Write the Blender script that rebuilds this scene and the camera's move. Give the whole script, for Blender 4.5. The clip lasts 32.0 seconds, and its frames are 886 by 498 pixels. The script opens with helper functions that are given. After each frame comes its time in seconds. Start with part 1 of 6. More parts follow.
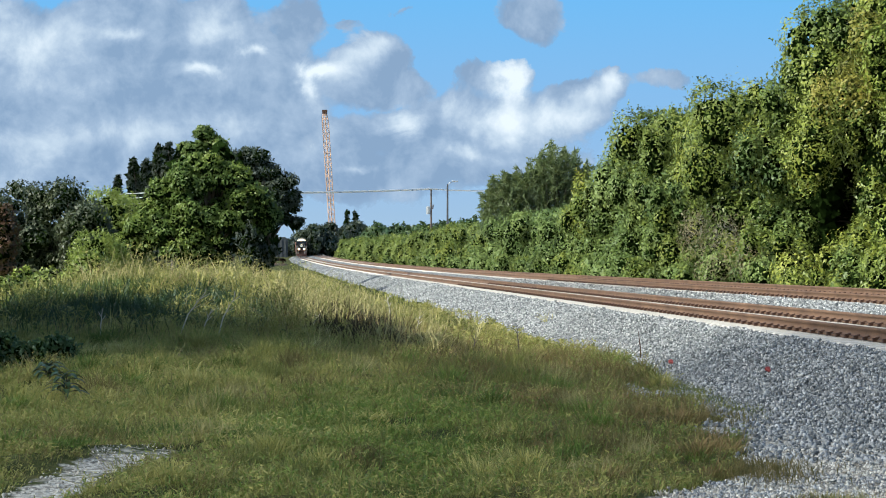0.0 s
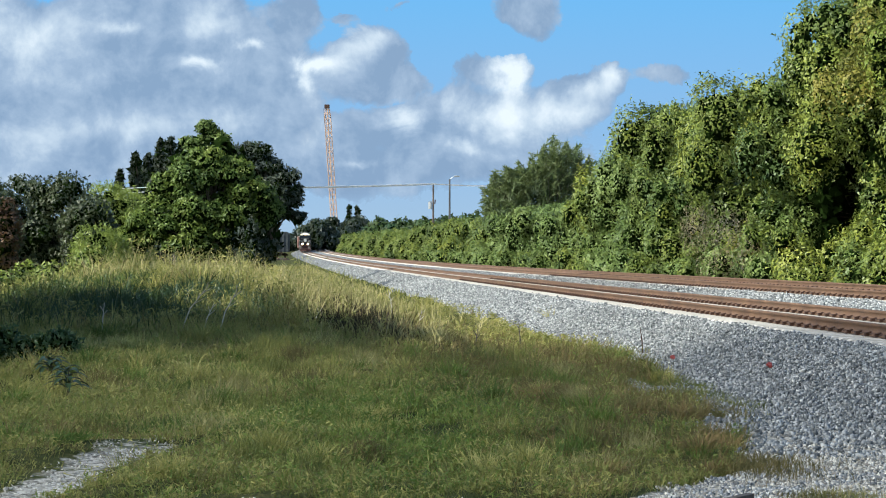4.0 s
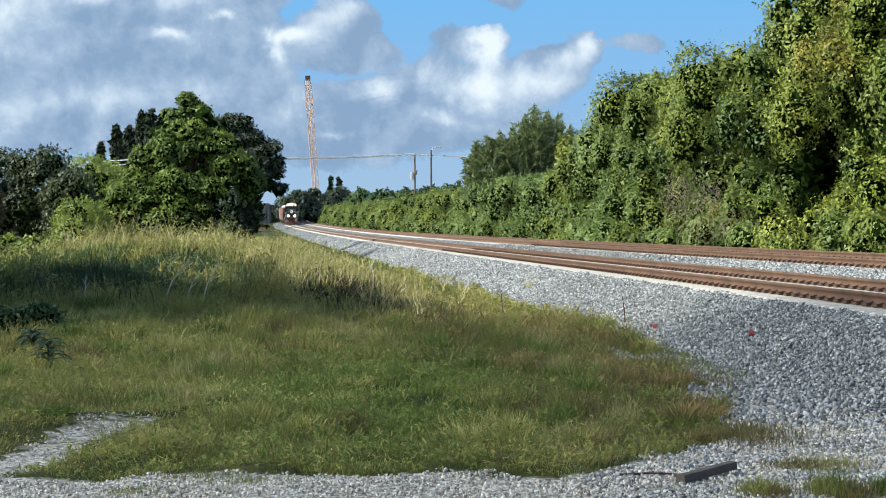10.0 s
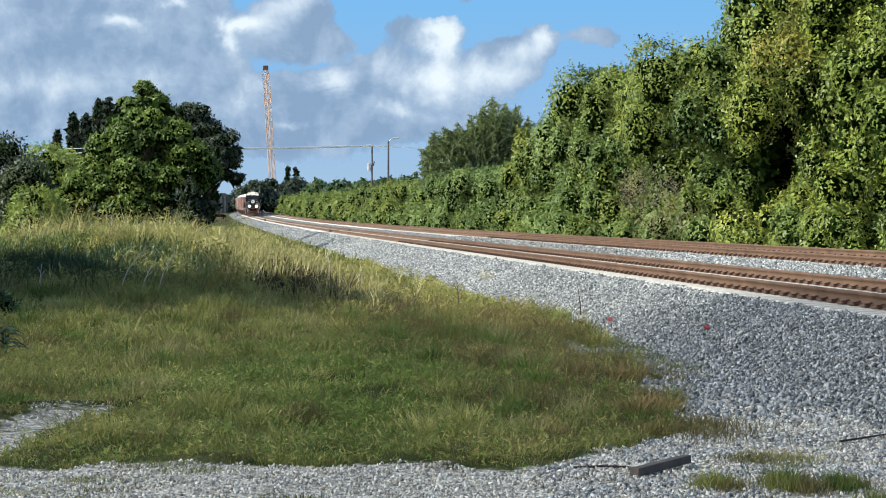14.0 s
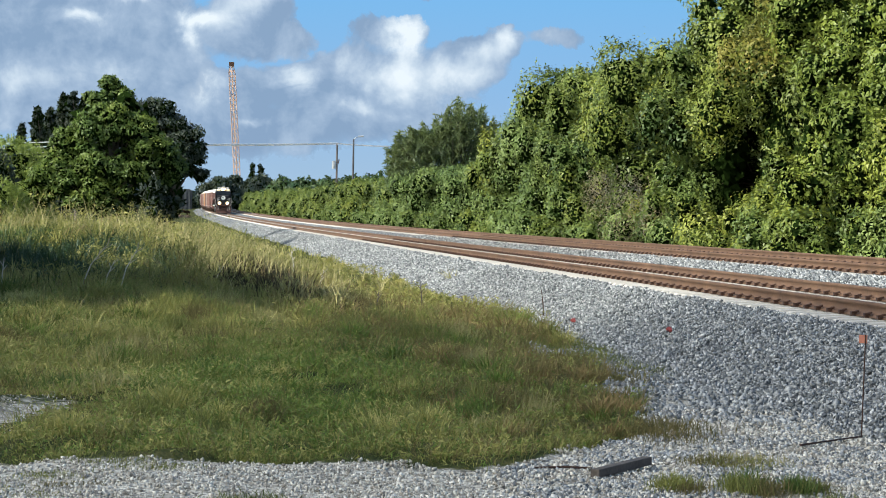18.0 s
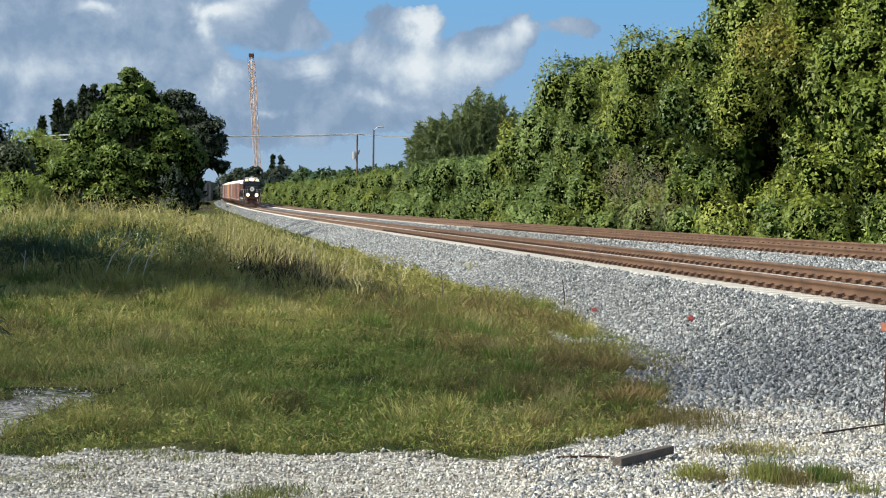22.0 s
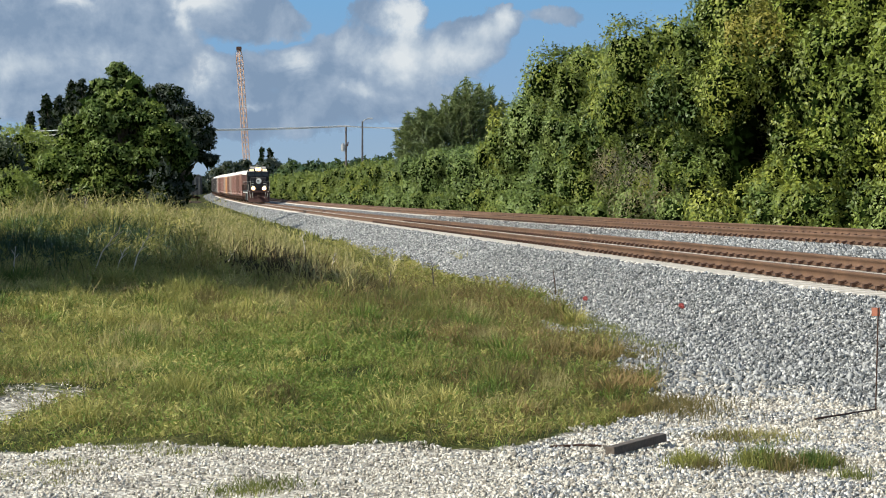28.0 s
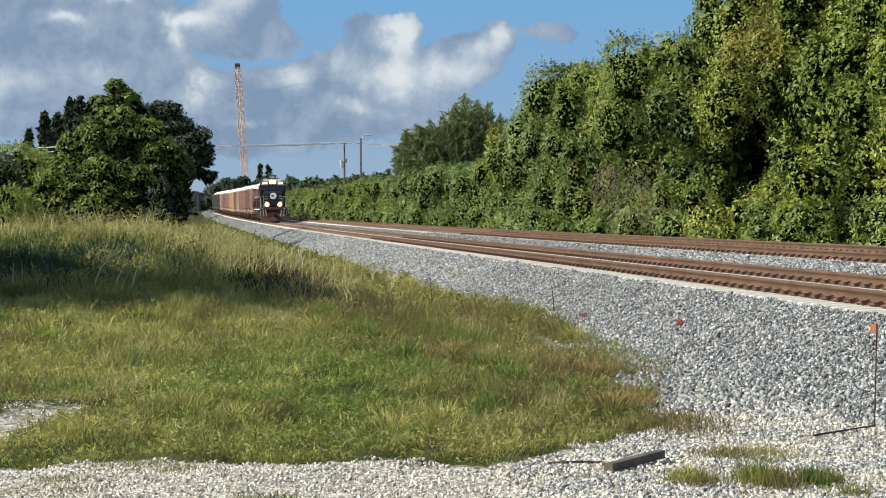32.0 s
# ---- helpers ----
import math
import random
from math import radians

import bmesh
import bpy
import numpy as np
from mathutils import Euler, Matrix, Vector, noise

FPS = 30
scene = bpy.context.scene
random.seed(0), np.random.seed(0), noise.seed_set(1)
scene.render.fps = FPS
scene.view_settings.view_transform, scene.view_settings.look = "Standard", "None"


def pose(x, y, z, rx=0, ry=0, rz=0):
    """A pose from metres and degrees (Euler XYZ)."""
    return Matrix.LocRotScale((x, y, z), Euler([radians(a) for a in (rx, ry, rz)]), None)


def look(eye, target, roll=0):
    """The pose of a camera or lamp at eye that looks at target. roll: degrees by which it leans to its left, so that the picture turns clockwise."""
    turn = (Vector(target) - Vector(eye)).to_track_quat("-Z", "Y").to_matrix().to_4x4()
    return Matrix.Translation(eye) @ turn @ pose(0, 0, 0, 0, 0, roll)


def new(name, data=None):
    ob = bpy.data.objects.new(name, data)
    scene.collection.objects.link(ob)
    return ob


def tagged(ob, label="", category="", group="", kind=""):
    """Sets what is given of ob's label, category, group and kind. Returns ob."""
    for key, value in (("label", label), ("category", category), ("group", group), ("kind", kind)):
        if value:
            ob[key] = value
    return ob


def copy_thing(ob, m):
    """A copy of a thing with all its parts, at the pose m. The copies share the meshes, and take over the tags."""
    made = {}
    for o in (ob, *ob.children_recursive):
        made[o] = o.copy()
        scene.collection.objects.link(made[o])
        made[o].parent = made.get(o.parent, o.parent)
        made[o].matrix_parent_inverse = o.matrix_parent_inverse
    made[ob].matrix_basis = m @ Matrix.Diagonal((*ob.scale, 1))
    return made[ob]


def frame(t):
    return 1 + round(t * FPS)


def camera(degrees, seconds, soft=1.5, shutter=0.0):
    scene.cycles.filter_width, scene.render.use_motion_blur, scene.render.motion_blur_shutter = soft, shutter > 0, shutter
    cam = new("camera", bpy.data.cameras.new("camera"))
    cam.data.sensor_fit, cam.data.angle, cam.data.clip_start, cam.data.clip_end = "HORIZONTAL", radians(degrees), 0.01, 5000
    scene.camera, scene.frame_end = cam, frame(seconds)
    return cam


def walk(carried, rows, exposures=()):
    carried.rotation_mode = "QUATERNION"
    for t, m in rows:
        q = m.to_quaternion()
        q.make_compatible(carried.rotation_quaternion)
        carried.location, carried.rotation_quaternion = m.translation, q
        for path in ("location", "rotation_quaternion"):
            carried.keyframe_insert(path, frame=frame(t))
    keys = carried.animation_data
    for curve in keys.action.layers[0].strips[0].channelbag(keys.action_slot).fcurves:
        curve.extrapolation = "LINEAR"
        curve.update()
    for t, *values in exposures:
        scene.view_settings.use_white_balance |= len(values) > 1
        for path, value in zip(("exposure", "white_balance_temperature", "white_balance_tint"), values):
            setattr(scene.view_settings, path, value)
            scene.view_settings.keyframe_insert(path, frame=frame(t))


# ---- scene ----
EYE = (0.0, 0.0, 1.9)
cam = camera(20.206, 32.0, soft=1.0)


def aim(yaw, pitch, roll):
    """The camera's pose from its heading, tilt and lean in degrees."""
    a, b = radians(yaw), radians(pitch)
    way = Vector((math.sin(a) * math.cos(b), math.cos(a) * math.cos(b), math.sin(b)))
    return look(EYE, Vector(EYE) + way * 10, roll)


TURNS = [
    (0, -1.991, -0.056, 0.030), (0.5, -1.999, -0.047, -0.069), (1, -2.004, -0.033, -0.205), (1.5, -2.039, -0.034, -0.237),
    (2, -2.076, -0.054, -0.239), (2.5, -2.117, -0.091, -0.096), (3, -2.132, -0.120, -0.102), (3.5, -2.126, -0.154, 0.047),
    (5.5, -1.930, -0.232, 0.248), (6, -1.890, -0.299, 0.216), (6.5, -1.854, -0.398, 0.204), (7, -1.839, -0.530, 0.154),
    (7.5, -1.809, -0.676, 0.050), (8, -1.760, -0.778, -0.108), (8.5, -1.719, -0.832, -0.235), (9, -1.662, -0.852, -0.237),
    (9.5, -1.622, -0.852, -0.236), (10, -1.622, -0.852, -0.236), (10.5, -1.623, -0.874, -0.272), (11, -1.604, -0.922, -0.302),
    (11.5, -1.551, -0.992, -0.204), (12, -1.476, -1.078, -0.162), (12.5, -1.353, -1.141, -0.079), (13, -1.154, -1.145, -0.016),
    (13.5, -0.914, -1.115, 0.126), (14, -0.619, -1.045, 0.300), (14.5, -0.378, -1.021, 0.354), (16.5, -0.169, -1.091, 0.562),
    (17, -0.055, -1.100, 0.762), (17.5, 0.076, -1.089, 0.931), (18, 0.216, -1.055, 1.072), (18.5, 0.262, -1.064, 1.116),
    (19, 0.246, -1.116, 1.134), (19.5, 0.141, -1.205, 1.096), (20, 0.008, -1.274, 1.019), (20.5, -0.129, -1.309, 0.943),
    (21, -0.221, -1.310, 0.953), (21.5, -0.259, -1.293, 0.817), (22, -0.259, -1.288, 0.711), (22.5, -0.220, -1.285, 0.648),
    (23, -0.174, -1.289, 0.618), (23.5, -0.135, -1.287, 0.454), (24, -0.103, -1.289, 0.469), (24.5, -0.091, -1.285, 0.415),
    (25, -0.101, -1.286, 0.421), (25.5, -0.124, -1.306, 0.374), (27.5, -0.112, -1.508, 0.083), (28, -0.033, -1.501, -0.012),
    (28.5, 0.037, -1.465, 0.000), (29, 0.067, -1.426, -0.057), (29.5, 0.051, -1.388, -0.080), (30, 0.030, -1.360, -0.180),
    (30.5, -0.009, -1.332, -0.171), (31, -0.050, -1.293, -0.109), (31.5, -0.071, -1.217, -0.117), (32, 0.003, -1.120, -0.042),
]
LIGHTING = [(0, 0.60, 5980, 4), (17, 0.58, 6050, 5), (22, 0.38, 6250, 6), (26, 0.28, 6330, 7), (32, 0.28, 6330, 7)]
walk(cam, [(t, aim(a, b, c)) for t, a, b, c in TURNS], LIGHTING)

# ---- world and sun ----
SUN_AZ, SUN_EL = 112.0, 38.0  # degrees to the left of the way ahead, degrees above the ground
sun_way = Vector((-math.sin(radians(SUN_AZ)) * math.cos(radians(SUN_EL)),
                  math.cos(radians(SUN_AZ)) * math.cos(radians(SUN_EL)), math.sin(radians(SUN_EL))))
world = bpy.data.worlds.new("world")
scene.world = world
world.use_nodes = True
wn, wl = world.node_tree.nodes, world.node_tree.links
sky_tex = wn.new("ShaderNodeTexSky")
sky_tex.sky_type, sky_tex.sun_disc = "NISHITA", False
sky_tex.sun_elevation, sky_tex.sun_rotation = radians(SUN_EL), radians(-SUN_AZ)
sky_tex.air_density, sky_tex.dust_density = 1.0, 1.5
wl.new(sky_tex.outputs["Color"], wn["Background"].inputs["Color"])
wn["Background"].inputs["Strength"].default_value = 0.104
sun_data = bpy.data.lights.new("sun", "SUN")
sun_data.energy, sun_data.angle, sun_data.color = 5.0, radians(0.55), (1.0, 0.92, 0.78)
sun = new("sun", sun_data)
sun.matrix_world = look(sun_way * 100, (0, 0, 0))


# ---- small tools ----
def rng(seed):
    return np.random.default_rng(seed)


def mesh_np(name, verts, faces, mats=(), index=None, smooth=False):
    """A mesh from numpy arrays: verts (n, 3); faces (m, k), all with k corners."""
    me = bpy.data.meshes.new(name)
    verts, faces = np.asarray(verts, np.float32), np.asarray(faces, np.int32)
    m, k = faces.shape
    me.vertices.add(len(verts))
    me.vertices.foreach_set("co", verts.ravel())
    me.loops.add(m * k)
    me.loops.foreach_set("vertex_index", faces.ravel())
    me.polygons.add(m)
    me.polygons.foreach_set("loop_start", np.arange(0, m * k, k, dtype=np.int32))
    me.polygons.foreach_set("loop_total", np.full(m, k, np.int32))
    if index is not None:
        me.polygons.foreach_set("material_index", np.asarray(index, np.int32))
    if smooth:
        me.polygons.foreach_set("use_smooth", np.ones(m, bool))
    me.update(calc_edges=True)
    for mat in mats:
        me.materials.append(mat)
    return me


def part(name, bm, material, parent, label=""):
    """Links a bmesh as one mesh object under a thing or a part."""
    me = bpy.data.meshes.new(name)
    bm.to_mesh(me)
    bm.free()
    for mat in material if isinstance(material, (list, tuple)) else (material,):
        me.materials.append(mat)
    ob = new(name, me)
    ob.parent = parent
    return tagged(ob, label)


def part_np(name, me, parent, label=""):
    ob = new(name, me)
    ob.parent = parent
    return tagged(ob, label)


def thing(name, label, category, m=None, group="", kind=""):
    ob = new(name)
    ob.empty_display_size = 0.2
    if m is not None:
        ob.matrix_basis = m
    return tagged(ob, label, category, group, kind)


def box(bm, x0, x1, y0, y1, z0, z1, bevel=0.0, mat=0):
    before = set(bm.faces)
    r = bmesh.ops.create_cube(bm, size=1, matrix=Matrix.LocRotScale(
        ((x0 + x1) / 2, (y0 + y1) / 2, (z0 + z1) / 2), None, (abs(x1 - x0), abs(y1 - y0), abs(z1 - z0))))
    if bevel:
        edges = list({e for v in r["verts"] for e in v.link_edges})
        bmesh.ops.bevel(bm, geom=edges, offset=bevel, segments=2, affect="EDGES", profile=0.6)
    for f in bm.faces:
        if f not in before:
            f.material_index = mat
    return bm


def rod(bm, a, b, r0, r1=None, sides=8, caps=True, mat=0):
    a, b = Vector(a), Vector(b)
    r1 = r0 if r1 is None else r1
    m = Matrix.Translation((a + b) / 2) @ (b - a).to_track_quat("Z", "Y").to_matrix().to_4x4()
    before = set(bm.faces)
    bmesh.ops.create_cone(bm, cap_ends=caps, segments=sides, radius1=max(r0, 1e-4), radius2=max(r1, 1e-4), depth=(b - a).length, matrix=m)
    for f in bm.faces:
        if f not in before:
            f.material_index = mat
    return bm


def prism(bm, outline, x0, x1, mat=0):
    """A solid between x0 and x1 whose outline is given in (y, z)."""
    lo = [bm.verts.new((x0, y, z)) for y, z in outline]
    hi = [bm.verts.new((x1, y, z)) for y, z in outline]
    n = len(outline)
    made = [bm.faces.new(lo), bm.faces.new(hi[::-1])]
    made += [bm.faces.new((lo[i], hi[i], hi[(i + 1) % n], lo[(i + 1) % n])) for i in range(n)]
    for f in made:
        f.material_index = mat
    bmesh.ops.recalc_face_normals(bm, faces=made)
    return bm


# ---- materials ----
class Nodes:
    """A material's node tree with short ways to add nodes."""

    def __init__(self, name):
        self.mat = bpy.data.materials.new(name)
        self.mat.use_nodes = True
        self.n, self.l = self.mat.node_tree.nodes, self.mat.node_tree.links
        self.bsdf, self.out = self.n["Principled BSDF"], self.n["Material Output"]

    def put(self, value, socket):
        if isinstance(value, bpy.types.NodeSocket):
            self.l.new(value, socket)
        else:
            socket.default_value = value

    def math(self, op, a, b=0.0, c=0.0, clamp=False):
        k = self.n.new("ShaderNodeMath")
        k.operation, k.use_clamp = op, clamp
        for v, s in zip((a, b, c), k.inputs):
            self.put(v, s)
        return k.outputs[0]

    def noise(self, scale, detail=4.0, rough=0.55, vector=None, distort=0.0):
        k = self.n.new("ShaderNodeTexNoise")
        k.inputs["Scale"].default_value, k.inputs["Detail"].default_value = scale, detail
        k.inputs["Roughness"].default_value, k.inputs["Distortion"].default_value = rough, distort
        if vector is not None:
            self.l.new(vector, k.inputs["Vector"])
        return k.outputs[0]

    def voronoi(self, scale, vector=None, feature="F1", out=0):
        k = self.n.new("ShaderNodeTexVoronoi")
        k.feature = feature
        k.inputs["Scale"].default_value = scale
        if vector is not None:
            self.l.new(vector, k.inputs["Vector"])
        return k.outputs[out]

    def ramp(self, fac, stops, smooth=False):
        k = self.n.new("ShaderNodeValToRGB")
        k.color_ramp.interpolation = "EASE" if smooth else "LINEAR"
        while len(k.color_ramp.elements) < len(stops):
            k.color_ramp.elements.new(0.5)
        for e, (p, c) in zip(k.color_ramp.elements, stops):
            e.position, e.color = p, (*c, 1)
        self.l.new(fac, k.inputs[0])
        return k.outputs[0]

    def mix(self, fac, a, b, kind="MIX"):
        k = self.n.new("ShaderNodeMix")
        k.data_type, k.blend_type = "RGBA", kind
        for v, s in zip((fac, a, b), (k.inputs[0], k.inputs[6], k.inputs[7])):
            if isinstance(v, tuple) and len(v) == 3:
                v = (*v, 1)
            self.put(v, s)
        return k.outputs[2]

    def coords(self, which="Object"):
        return self.n.new("ShaderNodeTexCoord").outputs[which]

    def place(self):
        return self.n.new("ShaderNodeNewGeometry").outputs["Position"]

    def island(self):
        return self.n.new("ShaderNodeNewGeometry").outputs["Random Per Island"]

    def chance(self):
        return self.n.new("ShaderNodeObjectInfo").outputs["Random"]

    def attr(self, name):
        k = self.n.new("ShaderNodeAttribute")
        k.attribute_name = name
        return k.outputs["Fac"]

    def bump(self, height, strength=0.4, distance=0.02):
        k = self.n.new("ShaderNodeBump")
        k.inputs["Strength"].default_value, k.inputs["Distance"].default_value = strength, distance
        self.l.new(height, k.inputs["Height"])
        self.l.new(k.outputs[0], self.bsdf.inputs["Normal"])

    def done(self, color=None, rough=0.8, metal=0.0, spec=None):
        if color is not None:
            self.put((*color, 1) if isinstance(color, tuple) and len(color) == 3 else color, self.bsdf.inputs["Base Color"])
        self.put(rough, self.bsdf.inputs["Roughness"])
        self.bsdf.inputs["Metallic"].default_value = metal
        if spec is not None:
            self.bsdf.inputs["Specular IOR Level"].default_value = spec
        return self.mat


def surface(name, stops, scale, rough=0.8, metal=0.0, fine=40.0, bump=0.3, depth=0.01, spec=None):
    """A surface mottled at two scales between the colours of stops."""
    k = Nodes(name)
    v = k.coords()
    mixed = k.math("ADD", k.math("MULTIPLY", k.noise(scale, 5, 0.6, v), 0.6), k.math("MULTIPLY", k.noise(fine, 3, 0.6, v), 0.4))
    if bump:
        k.bump(k.noise(fine, 4, 0.6, v), bump, depth)
    return k.done(k.ramp(mixed, stops), rough, metal, spec)


def leafy(name, stops, gloss=0.5, light=0.12, patch=0.55, spec=0.35, cast=0.7):
    """Leaves: a colour of its own for each leaf, with larger drifts of colour, and light shining through."""
    k = Nodes(name)
    drift = k.ramp(k.noise(patch, 3, 0.6, k.place()), [(0.32, (0, 0, 0)), (0.68, (1, 1, 1))])
    tone = k.math("ADD", k.math("MULTIPLY", k.island(), 0.2), k.math("ADD", k.math("MULTIPLY", drift, 0.38), k.math("MULTIPLY", k.attr("tone"), 0.42)), clamp=True)
    cool = k.ramp(tone, [(at, (c[0] * 0.66, c[1] * 0.93, min(0.9, c[2] * 2.1))) for at, c in stops])
    blue = k.ramp(k.noise(0.21, 4, 0.65, k.place()), [(0.46, (0, 0, 0)), (0.62, (1, 1, 1))])
    col = k.mix(k.math("MULTIPLY", blue, cast), k.ramp(tone, stops), cool)
    k.done(col, gloss, spec=spec)
    if light:
        tr = k.n.new("ShaderNodeBsdfTranslucent")
        k.l.new(k.mix(0.5, col, (0.25, 0.31, 0.07)), tr.inputs["Color"])
        ms = k.n.new("ShaderNodeMixShader")
        ms.inputs[0].default_value = light
        k.l.new(k.bsdf.outputs[0], ms.inputs[1])
        k.l.new(tr.outputs[0], ms.inputs[2])
        k.l.new(ms.outputs[0], k.out.inputs["Surface"])
    return k.mat


vine_leaf = leafy("vine_leaf", [(0.0, (0.038, 0.064, 0.014)), (0.3, (0.086, 0.124, 0.022)), (0.6, (0.165, 0.205, 0.03)),
                                (0.85, (0.26, 0.28, 0.035)), (1.0, (0.34, 0.27, 0.05))], cast=0.5)
bright_vine = leafy("bright_vine", [(0.0, (0.040, 0.064, 0.014)), (0.3, (0.105, 0.142, 0.022)), (0.6, (0.205, 0.24, 0.032)), (0.85, (0.30, 0.32, 0.045)), (1.0, (0.40, 0.31, 0.06))], light=0.14, cast=0.3)
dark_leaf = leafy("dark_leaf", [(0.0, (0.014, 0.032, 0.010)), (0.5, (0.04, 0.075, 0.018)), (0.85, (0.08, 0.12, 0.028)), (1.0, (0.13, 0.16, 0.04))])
oak_leaf = leafy("oak_leaf", [(0.0, (0.016, 0.026, 0.012)), (0.5, (0.045, 0.06, 0.026)), (0.85, (0.085, 0.10, 0.045)), (1.0, (0.14, 0.14, 0.07))], light=0.08, cast=0.4)
broad_leaf = leafy("broad_leaf", [(0.0, (0.042, 0.07, 0.014)), (0.5, (0.12, 0.175, 0.027)), (0.85, (0.21, 0.26, 0.042)), (1.0, (0.30, 0.32, 0.065))], light=0.16, cast=0.25)
pale_leaf = leafy("pale_leaf", [(0.0, (0.07, 0.105, 0.018)), (0.5, (0.175, 0.225, 0.03)), (1.0, (0.33, 0.355, 0.05))], cast=0.15)
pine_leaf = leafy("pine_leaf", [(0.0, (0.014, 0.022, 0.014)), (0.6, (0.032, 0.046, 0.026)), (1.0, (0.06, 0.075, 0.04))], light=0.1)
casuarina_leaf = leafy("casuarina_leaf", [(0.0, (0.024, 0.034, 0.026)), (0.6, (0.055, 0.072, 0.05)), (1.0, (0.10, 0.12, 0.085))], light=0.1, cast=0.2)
kudzu_leaf = leafy("kudzu_leaf", [(0.0, (0.055, 0.095, 0.022)), (0.5, (0.15, 0.21, 0.05)), (1.0, (0.27, 0.33, 0.09))], cast=0.1)
hedge_leaf = leafy("hedge_leaf", [(0.0, (0.065, 0.095, 0.02)), (0.5, (0.16, 0.205, 0.035)), (0.85, (0.26, 0.29, 0.05)), (1.0, (0.36, 0.35, 0.07))], light=0.18, cast=0.25)
dry_leaf = leafy("dry_leaf", [(0.0, (0.12, 0.095, 0.045)), (0.5, (0.22, 0.18, 0.09)), (1.0, (0.32, 0.28, 0.15))], light=0.2)
rust_leaf = leafy("rust_leaf", [(0.0, (0.04, 0.02, 0.010)), (0.5, (0.09, 0.046, 0.022)), (1.0, (0.16, 0.09, 0.042))], cast=0.0)
# near-black leaves: the shade inside the crowns is put into their colour
shade_leaf = surface("shade_leaf", [(0.3, (0.006, 0.013, 0.003)), (0.7, (0.02, 0.036, 0.008))], 1.5, 1.0, fine=9.0, spec=0.0)
bark = surface("bark", [(0.3, (0.06, 0.045, 0.032)), (0.7, (0.17, 0.135, 0.10))], 3.0, 0.9, fine=22.0, bump=0.8, depth=0.03)
grass_blade = leafy("grass_blade", [(0.0, (0.05, 0.072, 0.022)), (0.35, (0.20, 0.208, 0.055)), (0.7, (0.44, 0.40, 0.125)), (1.0, (0.66, 0.585, 0.26))], 0.6, 0.25, 0.5, 0.25, 0.0)
green_blade = leafy("green_blade", [(0.0, (0.035, 0.068, 0.016)), (0.5, (0.15, 0.225, 0.04)), (1.0, (0.38, 0.43, 0.11))], 0.6, 0.25, 0.6, 0.25, 0.0)
straw_blade = leafy("straw_blade", [(0.0, (0.23, 0.205, 0.085)), (0.5, (0.47, 0.41, 0.19)), (1.0, (0.68, 0.60, 0.35))], 0.7, 0.3, 0.5, 0.2, 0.0)
brown_blade = leafy("brown_blade", [(0.0, (0.075, 0.06, 0.026)), (0.5, (0.21, 0.16, 0.07)), (1.0, (0.38, 0.295, 0.14))], 0.7, 0.3, 0.5, 0.2, 0.0)
dead_weed = leafy("dead_weed", [(0.0, (0.022, 0.018, 0.014)), (0.5, (0.06, 0.048, 0.036)), (1.0, (0.14, 0.11, 0.08))], 0.8, 0.1, 0.5, 0.1, 0.0)
russet_blade = leafy("russet_blade", [(0.0, (0.085, 0.055, 0.028)), (0.5, (0.22, 0.145, 0.065)), (1.0, (0.40, 0.275, 0.13))], 0.7, 0.3, 0.5, 0.2, 0.0)
rail_steel = surface("rail_steel", [(0.3, (0.07, 0.038, 0.021)), (0.55, (0.15, 0.083, 0.046)), (0.75, (0.245, 0.143, 0.082))], 1.2, 0.72, 0.1, fine=30.0, bump=0.2)
clip_steel = surface("clip_steel", [(0.3, (0.035, 0.018, 0.012)), (0.7, (0.09, 0.045, 0.028))], 20.0, 0.7, 0.3)
concrete = surface("concrete", [(0.3, (0.46, 0.43, 0.38)), (0.7, (0.66, 0.62, 0.56))], 3.0, 0.85, fine=60.0)
dry_twig = surface("dry_twig", [(0.3, (0.40, 0.37, 0.31)), (0.7, (0.58, 0.54, 0.46))], 6.0, 0.85, fine=40.0)
wood_grey = surface("wood_grey", [(0.3, (0.05, 0.04, 0.032)), (0.7, (0.15, 0.125, 0.105))], 4.0, 0.9, fine=50.0, bump=0.6)
pole_wood = surface("pole_wood", [(0.3, (0.08, 0.065, 0.055)), (0.7, (0.17, 0.14, 0.12))], 2.0, 0.9, fine=20.0)
galvanised = surface("galvanised", [(0.3, (0.42, 0.44, 0.46)), (0.7, (0.62, 0.63, 0.64))], 2.0, 0.45, 0.7)
wire_metal = surface("wire_metal", [(0.3, (0.84, 0.84, 0.84)), (0.7, (0.9, 0.9, 0.9))], 2.0, 0.28, 0.0, bump=0, spec=1.0)
pole_steel = surface("pole_steel", [(0.3, (0.05, 0.05, 0.055)), (0.7, (0.11, 0.11, 0.115))], 2.0, 0.6, 0.2)
palmetto_leaf = leafy("palmetto_leaf", [(0.0, (0.06, 0.09, 0.035)), (0.5, (0.14, 0.18, 0.075)), (0.85, (0.24, 0.275, 0.13)), (1.0, (0.34, 0.36, 0.20))], 0.45, 0.3, cast=0.2)
willow_leaf = leafy("willow_leaf", [(0.0, (0.10, 0.14, 0.028)), (0.5, (0.23, 0.29, 0.055)), (1.0, (0.42, 0.45, 0.11))], 0.5, 0.3, cast=0.0)
sapling_leaf = surface("sapling_leaf", [(0.3, (0.018, 0.04, 0.014)), (0.7, (0.05, 0.085, 0.025))], 8.0, 0.45, fine=40.0, bump=0.1)
